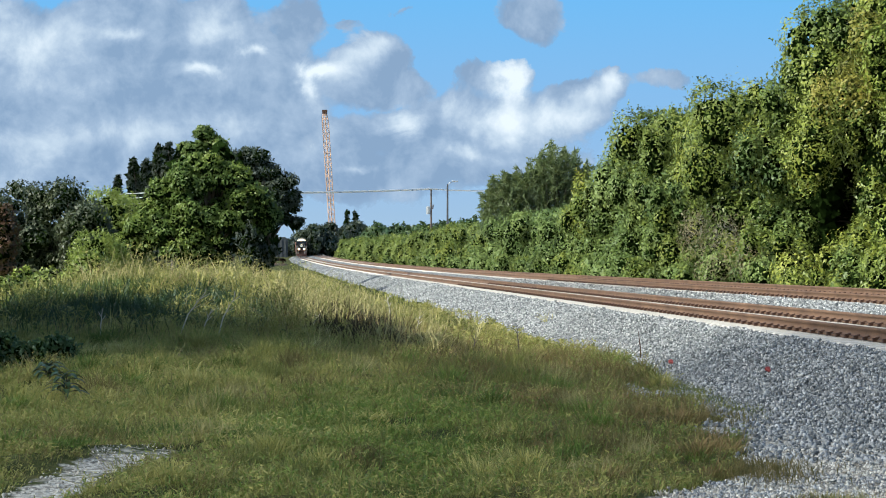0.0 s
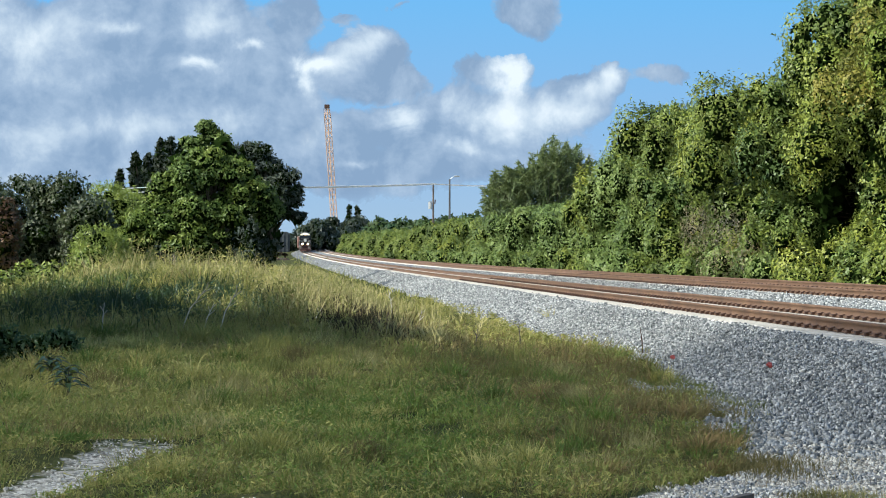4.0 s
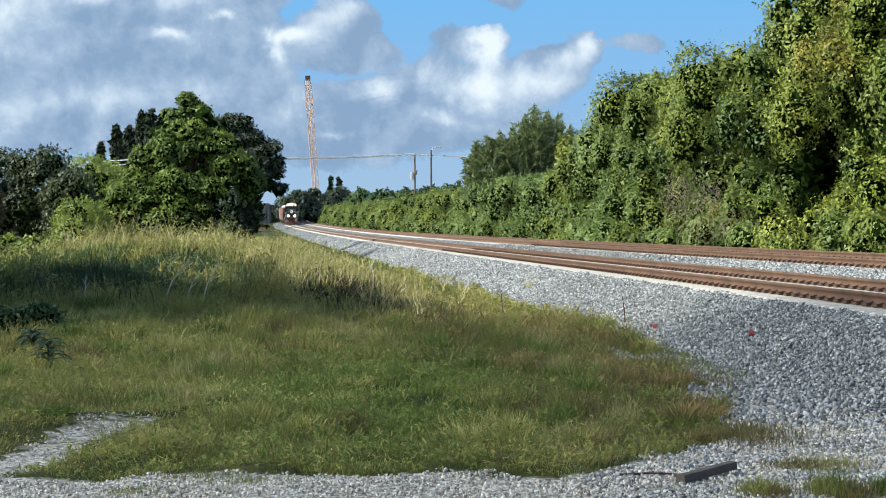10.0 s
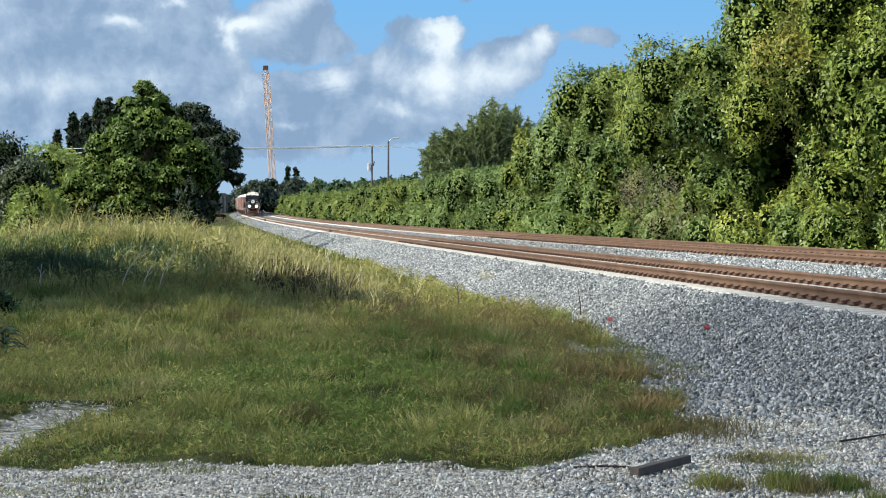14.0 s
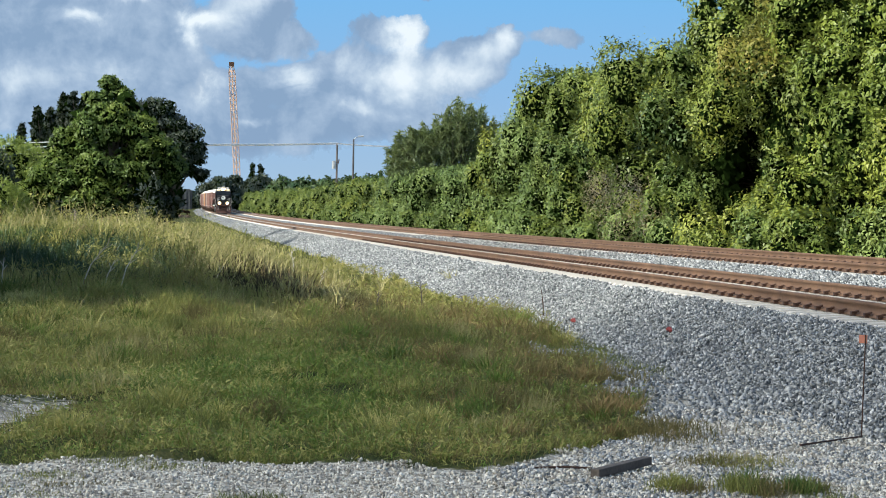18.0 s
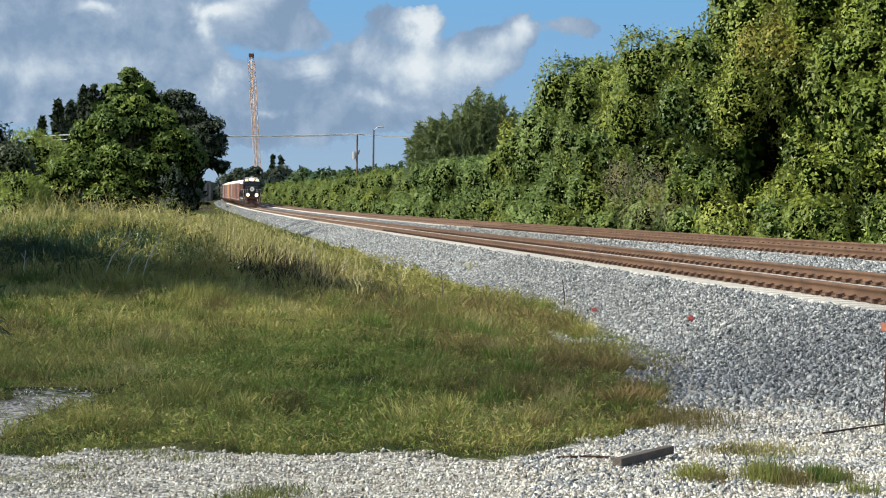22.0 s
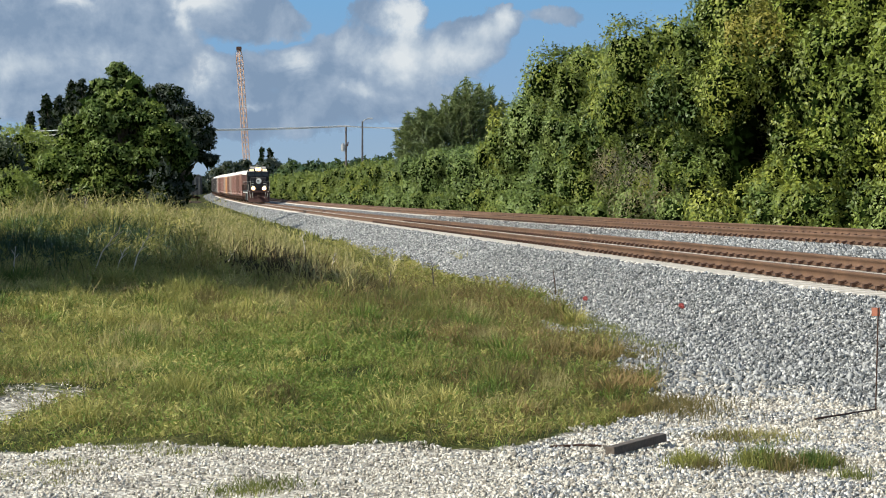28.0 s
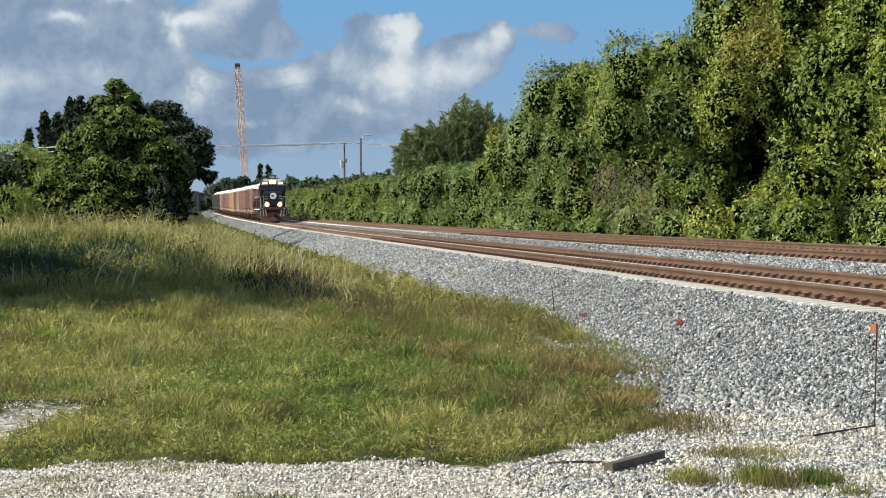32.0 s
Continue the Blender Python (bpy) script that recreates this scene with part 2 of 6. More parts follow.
yellow_leaf = leafy("yellow_leaf", [(0.0, (0.07, 0.08, 0.015)), (0.5, (0.19, 0.19, 0.03)), (1.0, (0.36, 0.29, 0.06))], cast=0.0)
crane_paint = surface("crane_paint", [(0.3, (0.46, 0.29, 0.20)), (0.7, (0.62, 0.43, 0.31))], 0.6, 0.6, fine=4.0)


def stone_material(name, stops, moss=0.0):
    k = Nodes(name)
    grain = k.noise(60, 4, 0.6, k.place())
    tone = k.math("ADD", k.math("MULTIPLY", k.island(), 0.75), k.math("MULTIPLY", grain, 0.3), clamp=True)
    k.bump(k.noise(90, 3, 0.6, k.place()), 0.3, 0.004)
    return k.done(k.ramp(tone, stops), 0.85)


ballast_stone = stone_material("ballast_stone", [(0.0, (0.035, 0.038, 0.042)), (0.3, (0.14, 0.15, 0.155)), (0.75, (0.38, 0.39, 0.39)), (1.0, (0.72, 0.72, 0.70))])
lime_stone = stone_material("lime_stone", [(0.0, (0.06, 0.055, 0.046)), (0.3, (0.31, 0.285, 0.24)), (0.62, (0.60, 0.565, 0.49)), (1.0, (0.86, 0.835, 0.765))])


def bed_material():
    k = Nodes("ballast_bed")
    v = k.place()
    cell = k.voronoi(20, v, out=1)
    edge = k.voronoi(20, v)
    pick, wide = k.n.new("ShaderNodeSeparateColor"), k.n.new("ShaderNodeSeparateColor")
    k.l.new(cell, pick.inputs[0])
    k.l.new(k.voronoi(8.5, v, out=1), wide.inputs[0])
    tone = k.math("ADD", k.math("MULTIPLY", pick.outputs[0], 0.45), k.math("ADD", k.math("MULTIPLY", wide.outputs[0], 0.4), k.math("MULTIPLY", k.noise(0.5, 3, 0.6, v), 0.15)))
    # darkened tones paint the shade in the gaps between loose stones
    col = k.ramp(tone, [(0.1, (0.02, 0.022, 0.026)), (0.5, (0.14, 0.148, 0.152)), (0.9, (0.46, 0.455, 0.44))])
    k.bump(k.math("SUBTRACT", 1.0, edge), 0.9, 0.05)
    return k.done(col, 0.88)


def ground_material():
    """Soil and thatch, with pale crushed limestone where the road runs."""
    k = Nodes("ground")
    v = k.place()
    soil = k.ramp(k.noise(1.3, 6, 0.65, v), [(0.3, (0.03, 0.042, 0.012)), (0.5, (0.06, 0.068, 0.02)), (0.7, (0.13, 0.115, 0.045))])
    cell = k.voronoi(26, v, out=1)
    lime = k.ramp(k.math("ADD", k.math("MULTIPLY", cell, 0.5), k.math("MULTIPLY", k.noise(2.0, 5, 0.6, v), 0.5)),
                  [(0.25, (0.13, 0.118, 0.10)), (0.5, (0.43, 0.405, 0.345)), (0.78, (0.76, 0.73, 0.65))])
    edge = k.math("ADD", k.attr("gravel"), k.math("MULTIPLY", k.math("SUBTRACT", k.noise(3.5, 5, 0.65, v), 0.5), 0.9))
    fac = k.ramp(edge, [(0.42, (0, 0, 0)), (0.58, (1, 1, 1))])
    k.bump(k.math("ADD", k.math("SUBTRACT", 1.0, k.voronoi(26, v)), k.noise(9, 4, 0.6, v)), 0.6, 0.03)
    return k.done(k.mix(fac, soil, lime), 0.95, spec=0.08)


# ---- the lie of the land ----
def rail_x(y):
    """Where the near rail of the near track runs, across, at y along."""
    y = np.asarray(y, float)
    c = np.clip(y, -60, 900)
    s = -0.0887069 - 0.000120539 * c + 3.18399e-07 * c * c / 2
    return 8.19686 - 0.0887069 * c - 0.000120539 * c * c / 2 + 3.18399e-07 * c ** 3 / 6 + s * (y - c)


def rail_slope(y):
    c = np.clip(np.asarray(y, float), -60, 900)
    return -0.0887069 - 0.000120539 * c + 3.18399e-07 * c * c / 2


def rail_z(y):
    """The height of that rail's top."""
    c = np.clip(np.asarray(y, float), -60, 452)
    return 1.9 - 0.897089 - 0.00761554 * c + 1.68251e-05 * c * c / 2


def off_track(n, y):
    """The point n metres to the right of the near rail, square to it, at y along."""
    s = rail_slope(y)
    q = np.sqrt(1 + s * s)
    return rail_x(y) + n / q, y - n * s / q


GAUGE, SPACING, CANT, FAR_UP = 1.505, 4.43, 0.056, 0.234
BED = ((-3.2, -1.05), (-2.75, -0.95), (-1.05, -0.30), (-0.6, -0.235), (2.05, -0.19), (2.7, -0.12), (3.75, 0.03), (7.3, 0.09), (7.9, 0.02), (9.4, -0.55), (9.9, -0.62))


def bed_z(n, y):
    xs, zs = zip(*BED)
    return np.interp(n, xs, zs) + rail_z(y)


def wob(x, y, s, seed=0.0):
    """Smooth waves of about one, for uneven ground."""
    return (np.sin(x * s + 1.3 + seed) * np.cos(y * s * 0.83 + 0.7 * seed) + 0.6 * np.sin(x * s * 2.1 - y * s * 1.7 + seed * 2.3)
            + 0.35 * np.sin(x * s * 4.3 + y * s * 3.6 + seed)) / 1.6


def gravel_mask(x, y):
    """1 on the gravel road and the spread of stone beside the track, 0 in the grass."""
    n = x - rail_x(y)
    road = 17.72 + 0.25 * wob(x, y, 0.8, 1.0) + np.where(x > 0.4, (x - 0.4) * 2.2, 0) + np.where(x < -2.2, (-2.2 - x) * 0.15, 0)
    a = np.clip((road - y) / 0.8 + 0.5, 0, 1)
    side = x + 3.9 - (y - 19) * 0.085 + 0.08 * wob(x, y, 1.1, 2.0)
    track = np.exp(-(side / 0.38) ** 4) * np.clip((24.0 - y) / 1.4, 0, 1) * np.clip((y - 16.5) / 0.6, 0, 1) * (0.66 + 0.22 * wob(x * 1.5, y, 3.5, 4.0))
    edge = np.interp(y, (20, 22, 27, 31, 44, 66), (-4.4, -4.2, -3.8, -3.2, -2.35, -2.3))
    toe = np.clip((n - edge + 0.35 * wob(x, y, 0.9, 3.0)) / 0.4 + 0.5, 0, 1)
    gap = 0.95 * np.exp(-((x - 1.55 + 0.05 * (y - 34)) / 0.24) ** 4 - ((y - 34.5) / 2.6) ** 4)
    return np.maximum(np.maximum(a, track), np.maximum(toe, gap))


def ground_z(x, y):
    x, y = np.asarray(x, float), np.asarray(y, float)
    n = x - rail_x(y)
    z = rail_z(y) - 0.90
    z = np.where(y < 30, z * np.clip((y - 5) / 25, 0, 1) ** 1.5, z)
    left = np.clip((-n - 3.0) / 4.0, 0, 1)
    mound = np.exp(-((y - 62) / 18) ** 2) * (1.15 * np.clip((-n - 4.6) / 5, 0, 1) + 0.1 * np.clip((-n - 2.5) / 3, 0, 1)) * (0.78 + 0.22 * np.exp(-((x + 6.5) / 4.5) ** 2)) * np.clip((x + 14.6) / 4, 0.2, 1)
    z = z + left * 0.05 * wob(x, y, 0.5) + mound
    lumpy = 1 - gravel_mask(x, y)
    return z + 0.025 * wob(x, y, 1.7, 2.0) + lumpy * (0.07 * wob(x, y * 0.6, 2.2, 6.0) + 0.03 * wob(x, y, 5.5, 1.0))


ground_mat, bed_mat = ground_material(), bed_material()
gx = np.concatenate([-np.geomspace(900, 16, 24), np.linspace(-15, 15, 101), np.geomspace(16, 900, 24)])
gy = np.concatenate([[-300, -120, -50, -20, 0], np.linspace(8, 60, 131), np.geomspace(61, 3500, 90)])
GX, GY = np.meshgrid(gx, gy)
GX = GX + rail_x(np.minimum(GY, 900)) * np.clip((GY - 60) / 60, 0, 1)
GZ = ground_z(GX, GY)
in_bed = (GX - rail_x(GY) > -2.2) & (GX - rail_x(GY) < 9.2)
GZ = np.where(in_bed, np.minimum(GZ, rail_z(GY) - 1.1), GZ)
nx, ny = len(gx), len(gy)
idx = np.arange(nx * ny).reshape(ny, nx)
quads = np.stack([idx[:-1, :-1], idx[:-1, 1:], idx[1:, 1:], idx[1:, :-1]], -1).reshape(-1, 4)
me = mesh_np("ground", np.stack([GX, GY, GZ], -1).reshape(-1, 3), quads, [ground_mat], smooth=True)
me.attributes.new("gravel", "FLOAT", "POINT").data.foreach_set("value", gravel_mask(GX, GY).ravel().astype(np.float32))
tagged(new("ground", me), "rough grassy ground with a pale crushed limestone road", "ground", kind="structure")

by = np.concatenate([np.linspace(-60, 20, 41), np.linspace(20.5, 120, 200), np.geomspace(121, 1100, 150)])
bn = np.array([-3.2, -2.75, -2.4, -2.0, -1.6, -1.25, -1.05, -0.85, -0.6, 0, 0.75, 1.5, 2.05, 2.4, 2.7, 3.1, 3.5, 3.75, 4.4, 5.2, 6.0, 6.7, 7.3, 7.6, 7.9, 8.6, 9.4, 9.9])
BN, BY = np.meshgrid(bn, by)
BX, BYY = off_track(BN, BY)
BZ = bed_z(BN, BY) + 0.025 * wob(BX, BYY, 1.4, 5.0) - np.where((BN > -0.55) & (BN < 7.2), 0.03, 0)
idx = np.arange(BX.size).reshape(BX.shape)
quads = np.stack([idx[:-1, :-1], idx[:-1, 1:], idx[1:, 1:], idx[1:, :-1]], -1).reshape(-1, 4)
me = mesh_np("ballast_bed", np.stack([BX, BYY, BZ], -1).reshape(-1, 3), quads, [bed_mat], smooth=True)
tagged(new("ballast_bed", me), "long bed of grey crushed granite ballast under two tracks", "ballast", kind="structure")


# ---- sky ----
def sky_material():
    """Clear sky, deep blue above and hazy towards the horizon."""
    k = Nodes("clear_sky")
    xyz = k.n.new("ShaderNodeSeparateXYZ")
    k.l.new(k.coords(), xyz.inputs[0])
    v = k.math("DIVIDE", xyz.outputs["Z"], 4000.0)
    col = k.ramp(k.math("MULTIPLY", v, 5.0, clamp=True), [(0.0, (0.37, 0.48, 0.61)), (0.2, (0.275, 0.44, 0.665)), (0.5, (0.17, 0.43, 0.74)), (1.0, (0.115, 0.36, 0.70))])
    em = k.n.new("ShaderNodeEmission")
    em.inputs["Strength"].default_value = 0.77
    k.l.new(col, em.inputs["Color"])
    k.l.new(em.outputs[0], k.out.inputs["Surface"])
    return k.mat


def patch_mesh(name, radius, az0, az1, el0, el1, mat):
    az, el = np.meshgrid(np.radians(np.linspace(az0, az1, 49)), np.radians(np.linspace(el0, el1, 25)))
    p = np.stack([np.sin(az) * np.cos(el), np.cos(az) * np.cos(el), np.sin(el)], -1) * radius
    i = np.arange(az.size).reshape(az.shape)
    q = np.stack([i[:-1, :-1], i[1:, :-1], i[1:, 1:], i[:-1, 1:]], -1).reshape(-1, 4)
    return mesh_np(name, p.reshape(-1, 3), q, [mat], smooth=True)


def cloud_material(name, blobs, bright, seed):
    """Cumulus: soft banks of vapour of the given places (degrees across and up) and sizes, white where the sun reaches them."""
    k = Nodes(name)
    co = k.coords()
    xyz = k.n.new("ShaderNodeSeparateXYZ")
    k.l.new(co, xyz.inputs[0])
    warp = k.noise(0.011, 7, 0.62, co)
    warp2 = k.noise(0.009, 7, 0.62, co, 0.6)
    u = k.math("ADD", k.math("MULTIPLY", k.math("DIVIDE", xyz.outputs["X"], xyz.outputs["Y"]), 57.3), k.math("MULTIPLY", k.math("SUBTRACT", warp, 0.5), 1.3))
    v = k.math("ADD", k.math("MULTIPLY", k.math("DIVIDE", xyz.outputs["Z"], xyz.outputs["Y"]), 57.3), k.math("MULTIPLY", k.math("SUBTRACT", warp2, 0.5), 1.0))

    def total(rows):
        s = None
        for cx, cy, rx, ry, w in rows:
            dx = k.math("DIVIDE", k.math("SUBTRACT", u, cx), rx)
            dy = k.math("DIVIDE", k.math("SUBTRACT", v, cy), ry)
            d = k.math("ADD", k.math("MULTIPLY", dx, dx), k.math("MULTIPLY", dy, dy))
            g = k.math("MULTIPLY", k.math("EXPONENT", k.math("MULTIPLY", d, -1.0)), w)
            s = g if s is None else k.math("ADD", s, g)
        return s

    moved = k.n.new("ShaderNodeVectorMath")
    moved.inputs[1].default_value = (-16.0, 0.0, 20.0)
    k.l.new(co, moved.inputs[0])
    puff, next_puff = k.noise(0.010, 9, 0.6, co, 0.2), k.noise(0.010, 9, 0.6, moved.outputs[0], 0.2)
    dens = k.math("ADD", total(blobs), k.math("MULTIPLY", k.math("SUBTRACT", puff, 0.5), 1.0))
    alpha = k.ramp(dens, [(0.33, (0, 0, 0)), (0.42, (0.75, 0.75, 0.75)), (0.54, (1, 1, 1))])
    relief = k.math("MULTIPLY", k.math("SUBTRACT", puff, next_puff), 1.7)
    lit = k.math("ADD", k.math("ADD", total(bright), relief), k.math("MULTIPLY", k.math("SUBTRACT", k.noise(0.006, 6, 0.5, co, 0.2), 0.40), 1.0))
    lit = k.math("MULTIPLY", lit, 0.86)
    col = k.ramp(lit, [(0.0, (0.245, 0.335, 0.475)), (0.30, (0.36, 0.445, 0.575)), (0.60, (0.54, 0.61, 0.70)), (0.82, (0.69, 0.735, 0.79)), (1.0, (0.80, 0.825, 0.85))])
    em, tr, ms = k.n.new("ShaderNodeEmission"), k.n.new("ShaderNodeBsdfTransparent"), k.n.new("ShaderNodeMixShader")
    em.inputs["Strength"].default_value = 0.77
    k.l.new(col, em.inputs["Color"])
    k.l.new(alpha, ms.inputs[0])
    k.l.new(tr.outputs[0], ms.inputs[1])
    k.l.new(em.outputs[0], ms.inputs[2])
    k.l.new(ms.outputs[0], k.out.inputs["Surface"])
    return k.mat


sky = new("sky_backdrop", patch_mesh("sky_backdrop", 4000, -40, 40, -1.5, 30, sky_material()))
sky.location = EYE
tagged(sky, "clear blue sky paling towards the horizon", "sky", kind="structure")


def at_sky(px, py):
    """Degrees across and up for the first moment's picture place."""
    return (px - 784) / 4400 * 57.3 - 1.99, (441 - py) / 4400 * 57.3 - 0.056


def blobs_at(rows):
    return [(*at_sky(px, py), rx / 4400 * 57.3, ry / 4400 * 57.3, w) for px, py, rx, ry, w in rows]


left_bank = cloud_material("cloud_bank_vapour", blobs_at([
    (50, 105, 150, 72, 1.0), (-180, 150, 210, 170, 1.0), (240, 155, 210, 115, 1.0), (395, 75, 62, 70, 0.85), (325, 60, 80, 60, 0.75), (225, 20, 75, 40, 0.65),
    (440, 185, 120, 78, 0.95), (90, 245, 260, 75, 0.85), (320, 265, 190, 60, 0.65), (527, 32, 44, 48, 0.78), (560, 122, 48, 20, 0.8), (553, 160, 14, 30, 0.6),
    (650, 135, 62, 50, 1.0), (710, 158, 60, 36, 0.95), (660, 92, 52, 28, 0.7), (955, 22, 70, 50, 0.95), (612, 48, 30, 10, 0.5), (722, 18, 34, 10, 0.5)]),
    blobs_at([(40, 80, 95, 55, 0.62), (135, 62, 40, 26, 0.3), (375, 42, 58, 38, 0.5), (212, 60, 32, 13, 0.6), (362, 122, 28, 13, 0.85), (440, 88, 18, 8, 0.75),
              (572, 118, 48, 16, 1.0), (548, 150, 14, 34, 0.9), (662, 84, 52, 20, 0.7), (622, 128, 36, 34, 0.4), (110, 130, 60, 50, 0.2), (230, 237, 90, 20, 0.5), (40, 262, 110, 26, 0.4), (420, 225, 60, 26, 0.35)]), 1)
right_banks = cloud_material("cumulus_vapour", blobs_at([
    (535, 240, 62, 42, 1.05), (610, 235, 75, 38, 0.75), (600, 300, 160, 40, 0.5), (718, 225, 48, 26, 0.9), (800, 208, 52, 42, 1.0), (880, 215, 52, 42, 1.05),
    (903, 130, 38, 32, 0.95), (838, 122, 42, 32, 0.7), (1010, 202, 88, 38, 1.05), (1075, 150, 34, 28, 0.9), (1010, 160, 48, 18, 0.62), (1172, 140, 58, 22, 0.62),
    (830, 275, 90, 28, 0.7), (1080, 120, 25, 8, 0.5), (600, 330, 330, 52, 0.42), (950, 285, 230, 42, 0.42), (1400, 220, 120, 60, 0.8)]),
    blobs_at([(535, 238, 50, 36, 1.0), (720, 219, 32, 16, 0.8), (893, 123, 34, 26, 1.0), (905, 165, 24, 38, 0.85), (882, 220, 44, 28, 0.85), (805, 198, 34, 26, 0.45),
              (1000, 205, 72, 26, 0.85), (1076, 143, 24, 24, 0.95), (1050, 172, 38, 18, 0.5), (830, 270, 28, 11, 0.5), (630, 298, 28, 8, 0.5)]), 2)
cloud_bank = new("cloud_bank", patch_mesh("cloud_bank", 3800, -26, 12, 0.5, 16, left_bank))
cumulus = new("cumulus_clouds", patch_mesh("cumulus_clouds", 3900, -14, 24, 0.5, 16, right_banks))
for ob, label in ((cloud_bank, "wide lavender-grey cloud bank with sunlit white crests"), (cumulus, "scattered white cumulus clouds with grey undersides")):
    ob.location = EYE
    tagged(ob, label, "clouds", kind="structure")


# ---- foliage, grass and stone in bulk ----
def unit(a):
    return a / np.maximum(np.linalg.norm(a, axis=-1, keepdims=True), 1e-9)


def leaf_cards(c, out, length, r, aspect=0.62, droop=0.35, loose=0.45):
    """Leaves at the points c that face about along out. Returns verts and triangles."""
    n = len(c)
    nn = unit(out + r.normal(0, loose, (n, 3)))
    a = r.normal(0, 1, (n, 3)) - [0, 0, droop * 2]
    a = unit(a - nn * (a * nn).sum(1, keepdims=True))
    b = np.cross(nn, a)
    ln = (length * r.uniform(0.6, 1.35, n))[:, None]
    w = ln * aspect * 0.5
    s = r.uniform(-0.25, 0.25, (n, 1)) * ln
    v = np.stack([c - a * ln * 0.4 + b * w, c - a * (ln * 0.4 + s) - b * w, c + a * ln * 0.6 - nn * ln * 0.1], 1)
    return v.reshape(-1, 3), np.arange(n * 3).reshape(-1, 3)


def crown_mesh(name, blobs, mat, density, length, seed, aspect=0.62, droop=0.35, spray=0.06, core=0.5, front=None, shoots=2, backing=(), loose=0.45, under=0.3):
    """A crown of single leaves on an uneven heap of leafy masses, near-black leaves inside painting its inner shade."""
    r = rng(seed)
    B = np.array(blobs, float)
    V, F, M, T, base = [], [], [], [], 0
    for q in B:
        tone = r.uniform(0, 1)
        area = 4 * np.pi * ((q[3] * q[4]) ** 1.6 / 3 + (q[3] * q[5]) ** 1.6 / 3 + (q[4] * q[5]) ** 1.6 / 3) ** (1 / 1.6)
        n = max(12, int(area * density))
        d = unit(r.normal(0, 1, (n, 3)))
        lump = 1 + 0.13 * np.sin(d[:, 0] * 5 + q[0] * 3) * np.cos(d[:, 2] * 6 + q[1]) + 0.09 * np.sin(d[:, 1] * 9 + q[2] * 5)
        k = r.uniform(0.8, 1.06, n) * lump
        k = np.where(r.uniform(0, 1, n) < spray, k * r.uniform(1.0, 1.3, n), k)
        c = q[:3] + d * q[3:6] * k[:, None]
        keep = np.ones(n, bool)
        for p in B:
            if p is not q:
                keep &= (((c - p[:3]) / p[3:6]) ** 2).sum(1) > 0.62
        keep &= (d[:, 1] < 0.5) | (r.uniform(0, 1, n) < 0.4)
        keep &= (d[:, 2] > -0.25) | (r.uniform(0, 1, n) < under)
        if front is not None:
            keep &= front(c, d)
        c, d = c[keep], d[keep]
        v, f = leaf_cards(c, unit(d + [0, 0, 0.25]), length, r, aspect, droop, loose)
        V.append(v), F.append(f + base), M.append(np.zeros(len(f)))
        base += len(v)
        for _ in range(shoots):
            w = unit(r.normal(0, 1, 3) + [0, 0, 0.9])
            tip = q[:3] + w * q[3:6] * r.uniform(1.1, 1.45)
            if all((((tip - p[:3]) / p[3:6]) ** 2).sum() > 1.05 for p in B if p is not q):
                s = np.linspace(0, 1, 14)[:, None]
                c = q[:3] + w * q[3:6] * 0.85 + (tip - q[:3] - w * q[3:6] * 0.85) * s + r.normal(0, length * 0.45, (14, 3)) * (1.15 - s)
                v, f = leaf_cards(c, unit(r.normal(0, 1, (14, 3))), length * 0.9, r, aspect * 0.8, droop)
                V.append(v), F.append(f + base), M.append(np.zeros(len(f)))
                base += len(v)
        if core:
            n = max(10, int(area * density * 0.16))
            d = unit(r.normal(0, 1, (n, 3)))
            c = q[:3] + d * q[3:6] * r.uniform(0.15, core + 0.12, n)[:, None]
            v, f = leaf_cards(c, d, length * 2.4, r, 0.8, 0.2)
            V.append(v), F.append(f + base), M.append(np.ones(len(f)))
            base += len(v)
        T.append(np.full(sum(len(v) for v in V) - sum(len(q) for q in T), tone))
    # backing of the same near-black leaves, to paint gaps as shade
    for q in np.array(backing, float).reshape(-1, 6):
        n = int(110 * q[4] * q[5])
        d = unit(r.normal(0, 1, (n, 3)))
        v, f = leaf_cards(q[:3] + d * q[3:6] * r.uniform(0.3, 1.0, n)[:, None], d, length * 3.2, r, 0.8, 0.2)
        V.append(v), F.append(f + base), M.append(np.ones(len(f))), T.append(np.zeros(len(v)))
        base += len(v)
    me = mesh_np(name, np.concatenate(V), np.concatenate(F), [mat, shade_leaf], np.concatenate(M))
    me.attributes.new("tone", "FLOAT", "POINT").data.foreach_set("value", np.concatenate(T).astype(np.float32))
    return me


def limb_mesh(name, starts, mat):
    """Tapered limbs; each row is a start, an end and the two radii."""
    bm = bmesh.new()
    for a, b, r0, r1 in starts:
        a, b = Vector(a), Vector(b)
        mid = a.lerp(b, 0.5) + Vector((0.06, -0.05, 0.04)) * (b - a).length
        rod(bm, a, mid, r0, (r0 + r1) / 2, 7)
        rod(bm, mid, b, (r0 + r1) / 2, r1, 7)
    me = bpy.data.meshes.new(name)
    bm.to_mesh(me)
    bm.free()
    me.materials.append(mat)
    return me


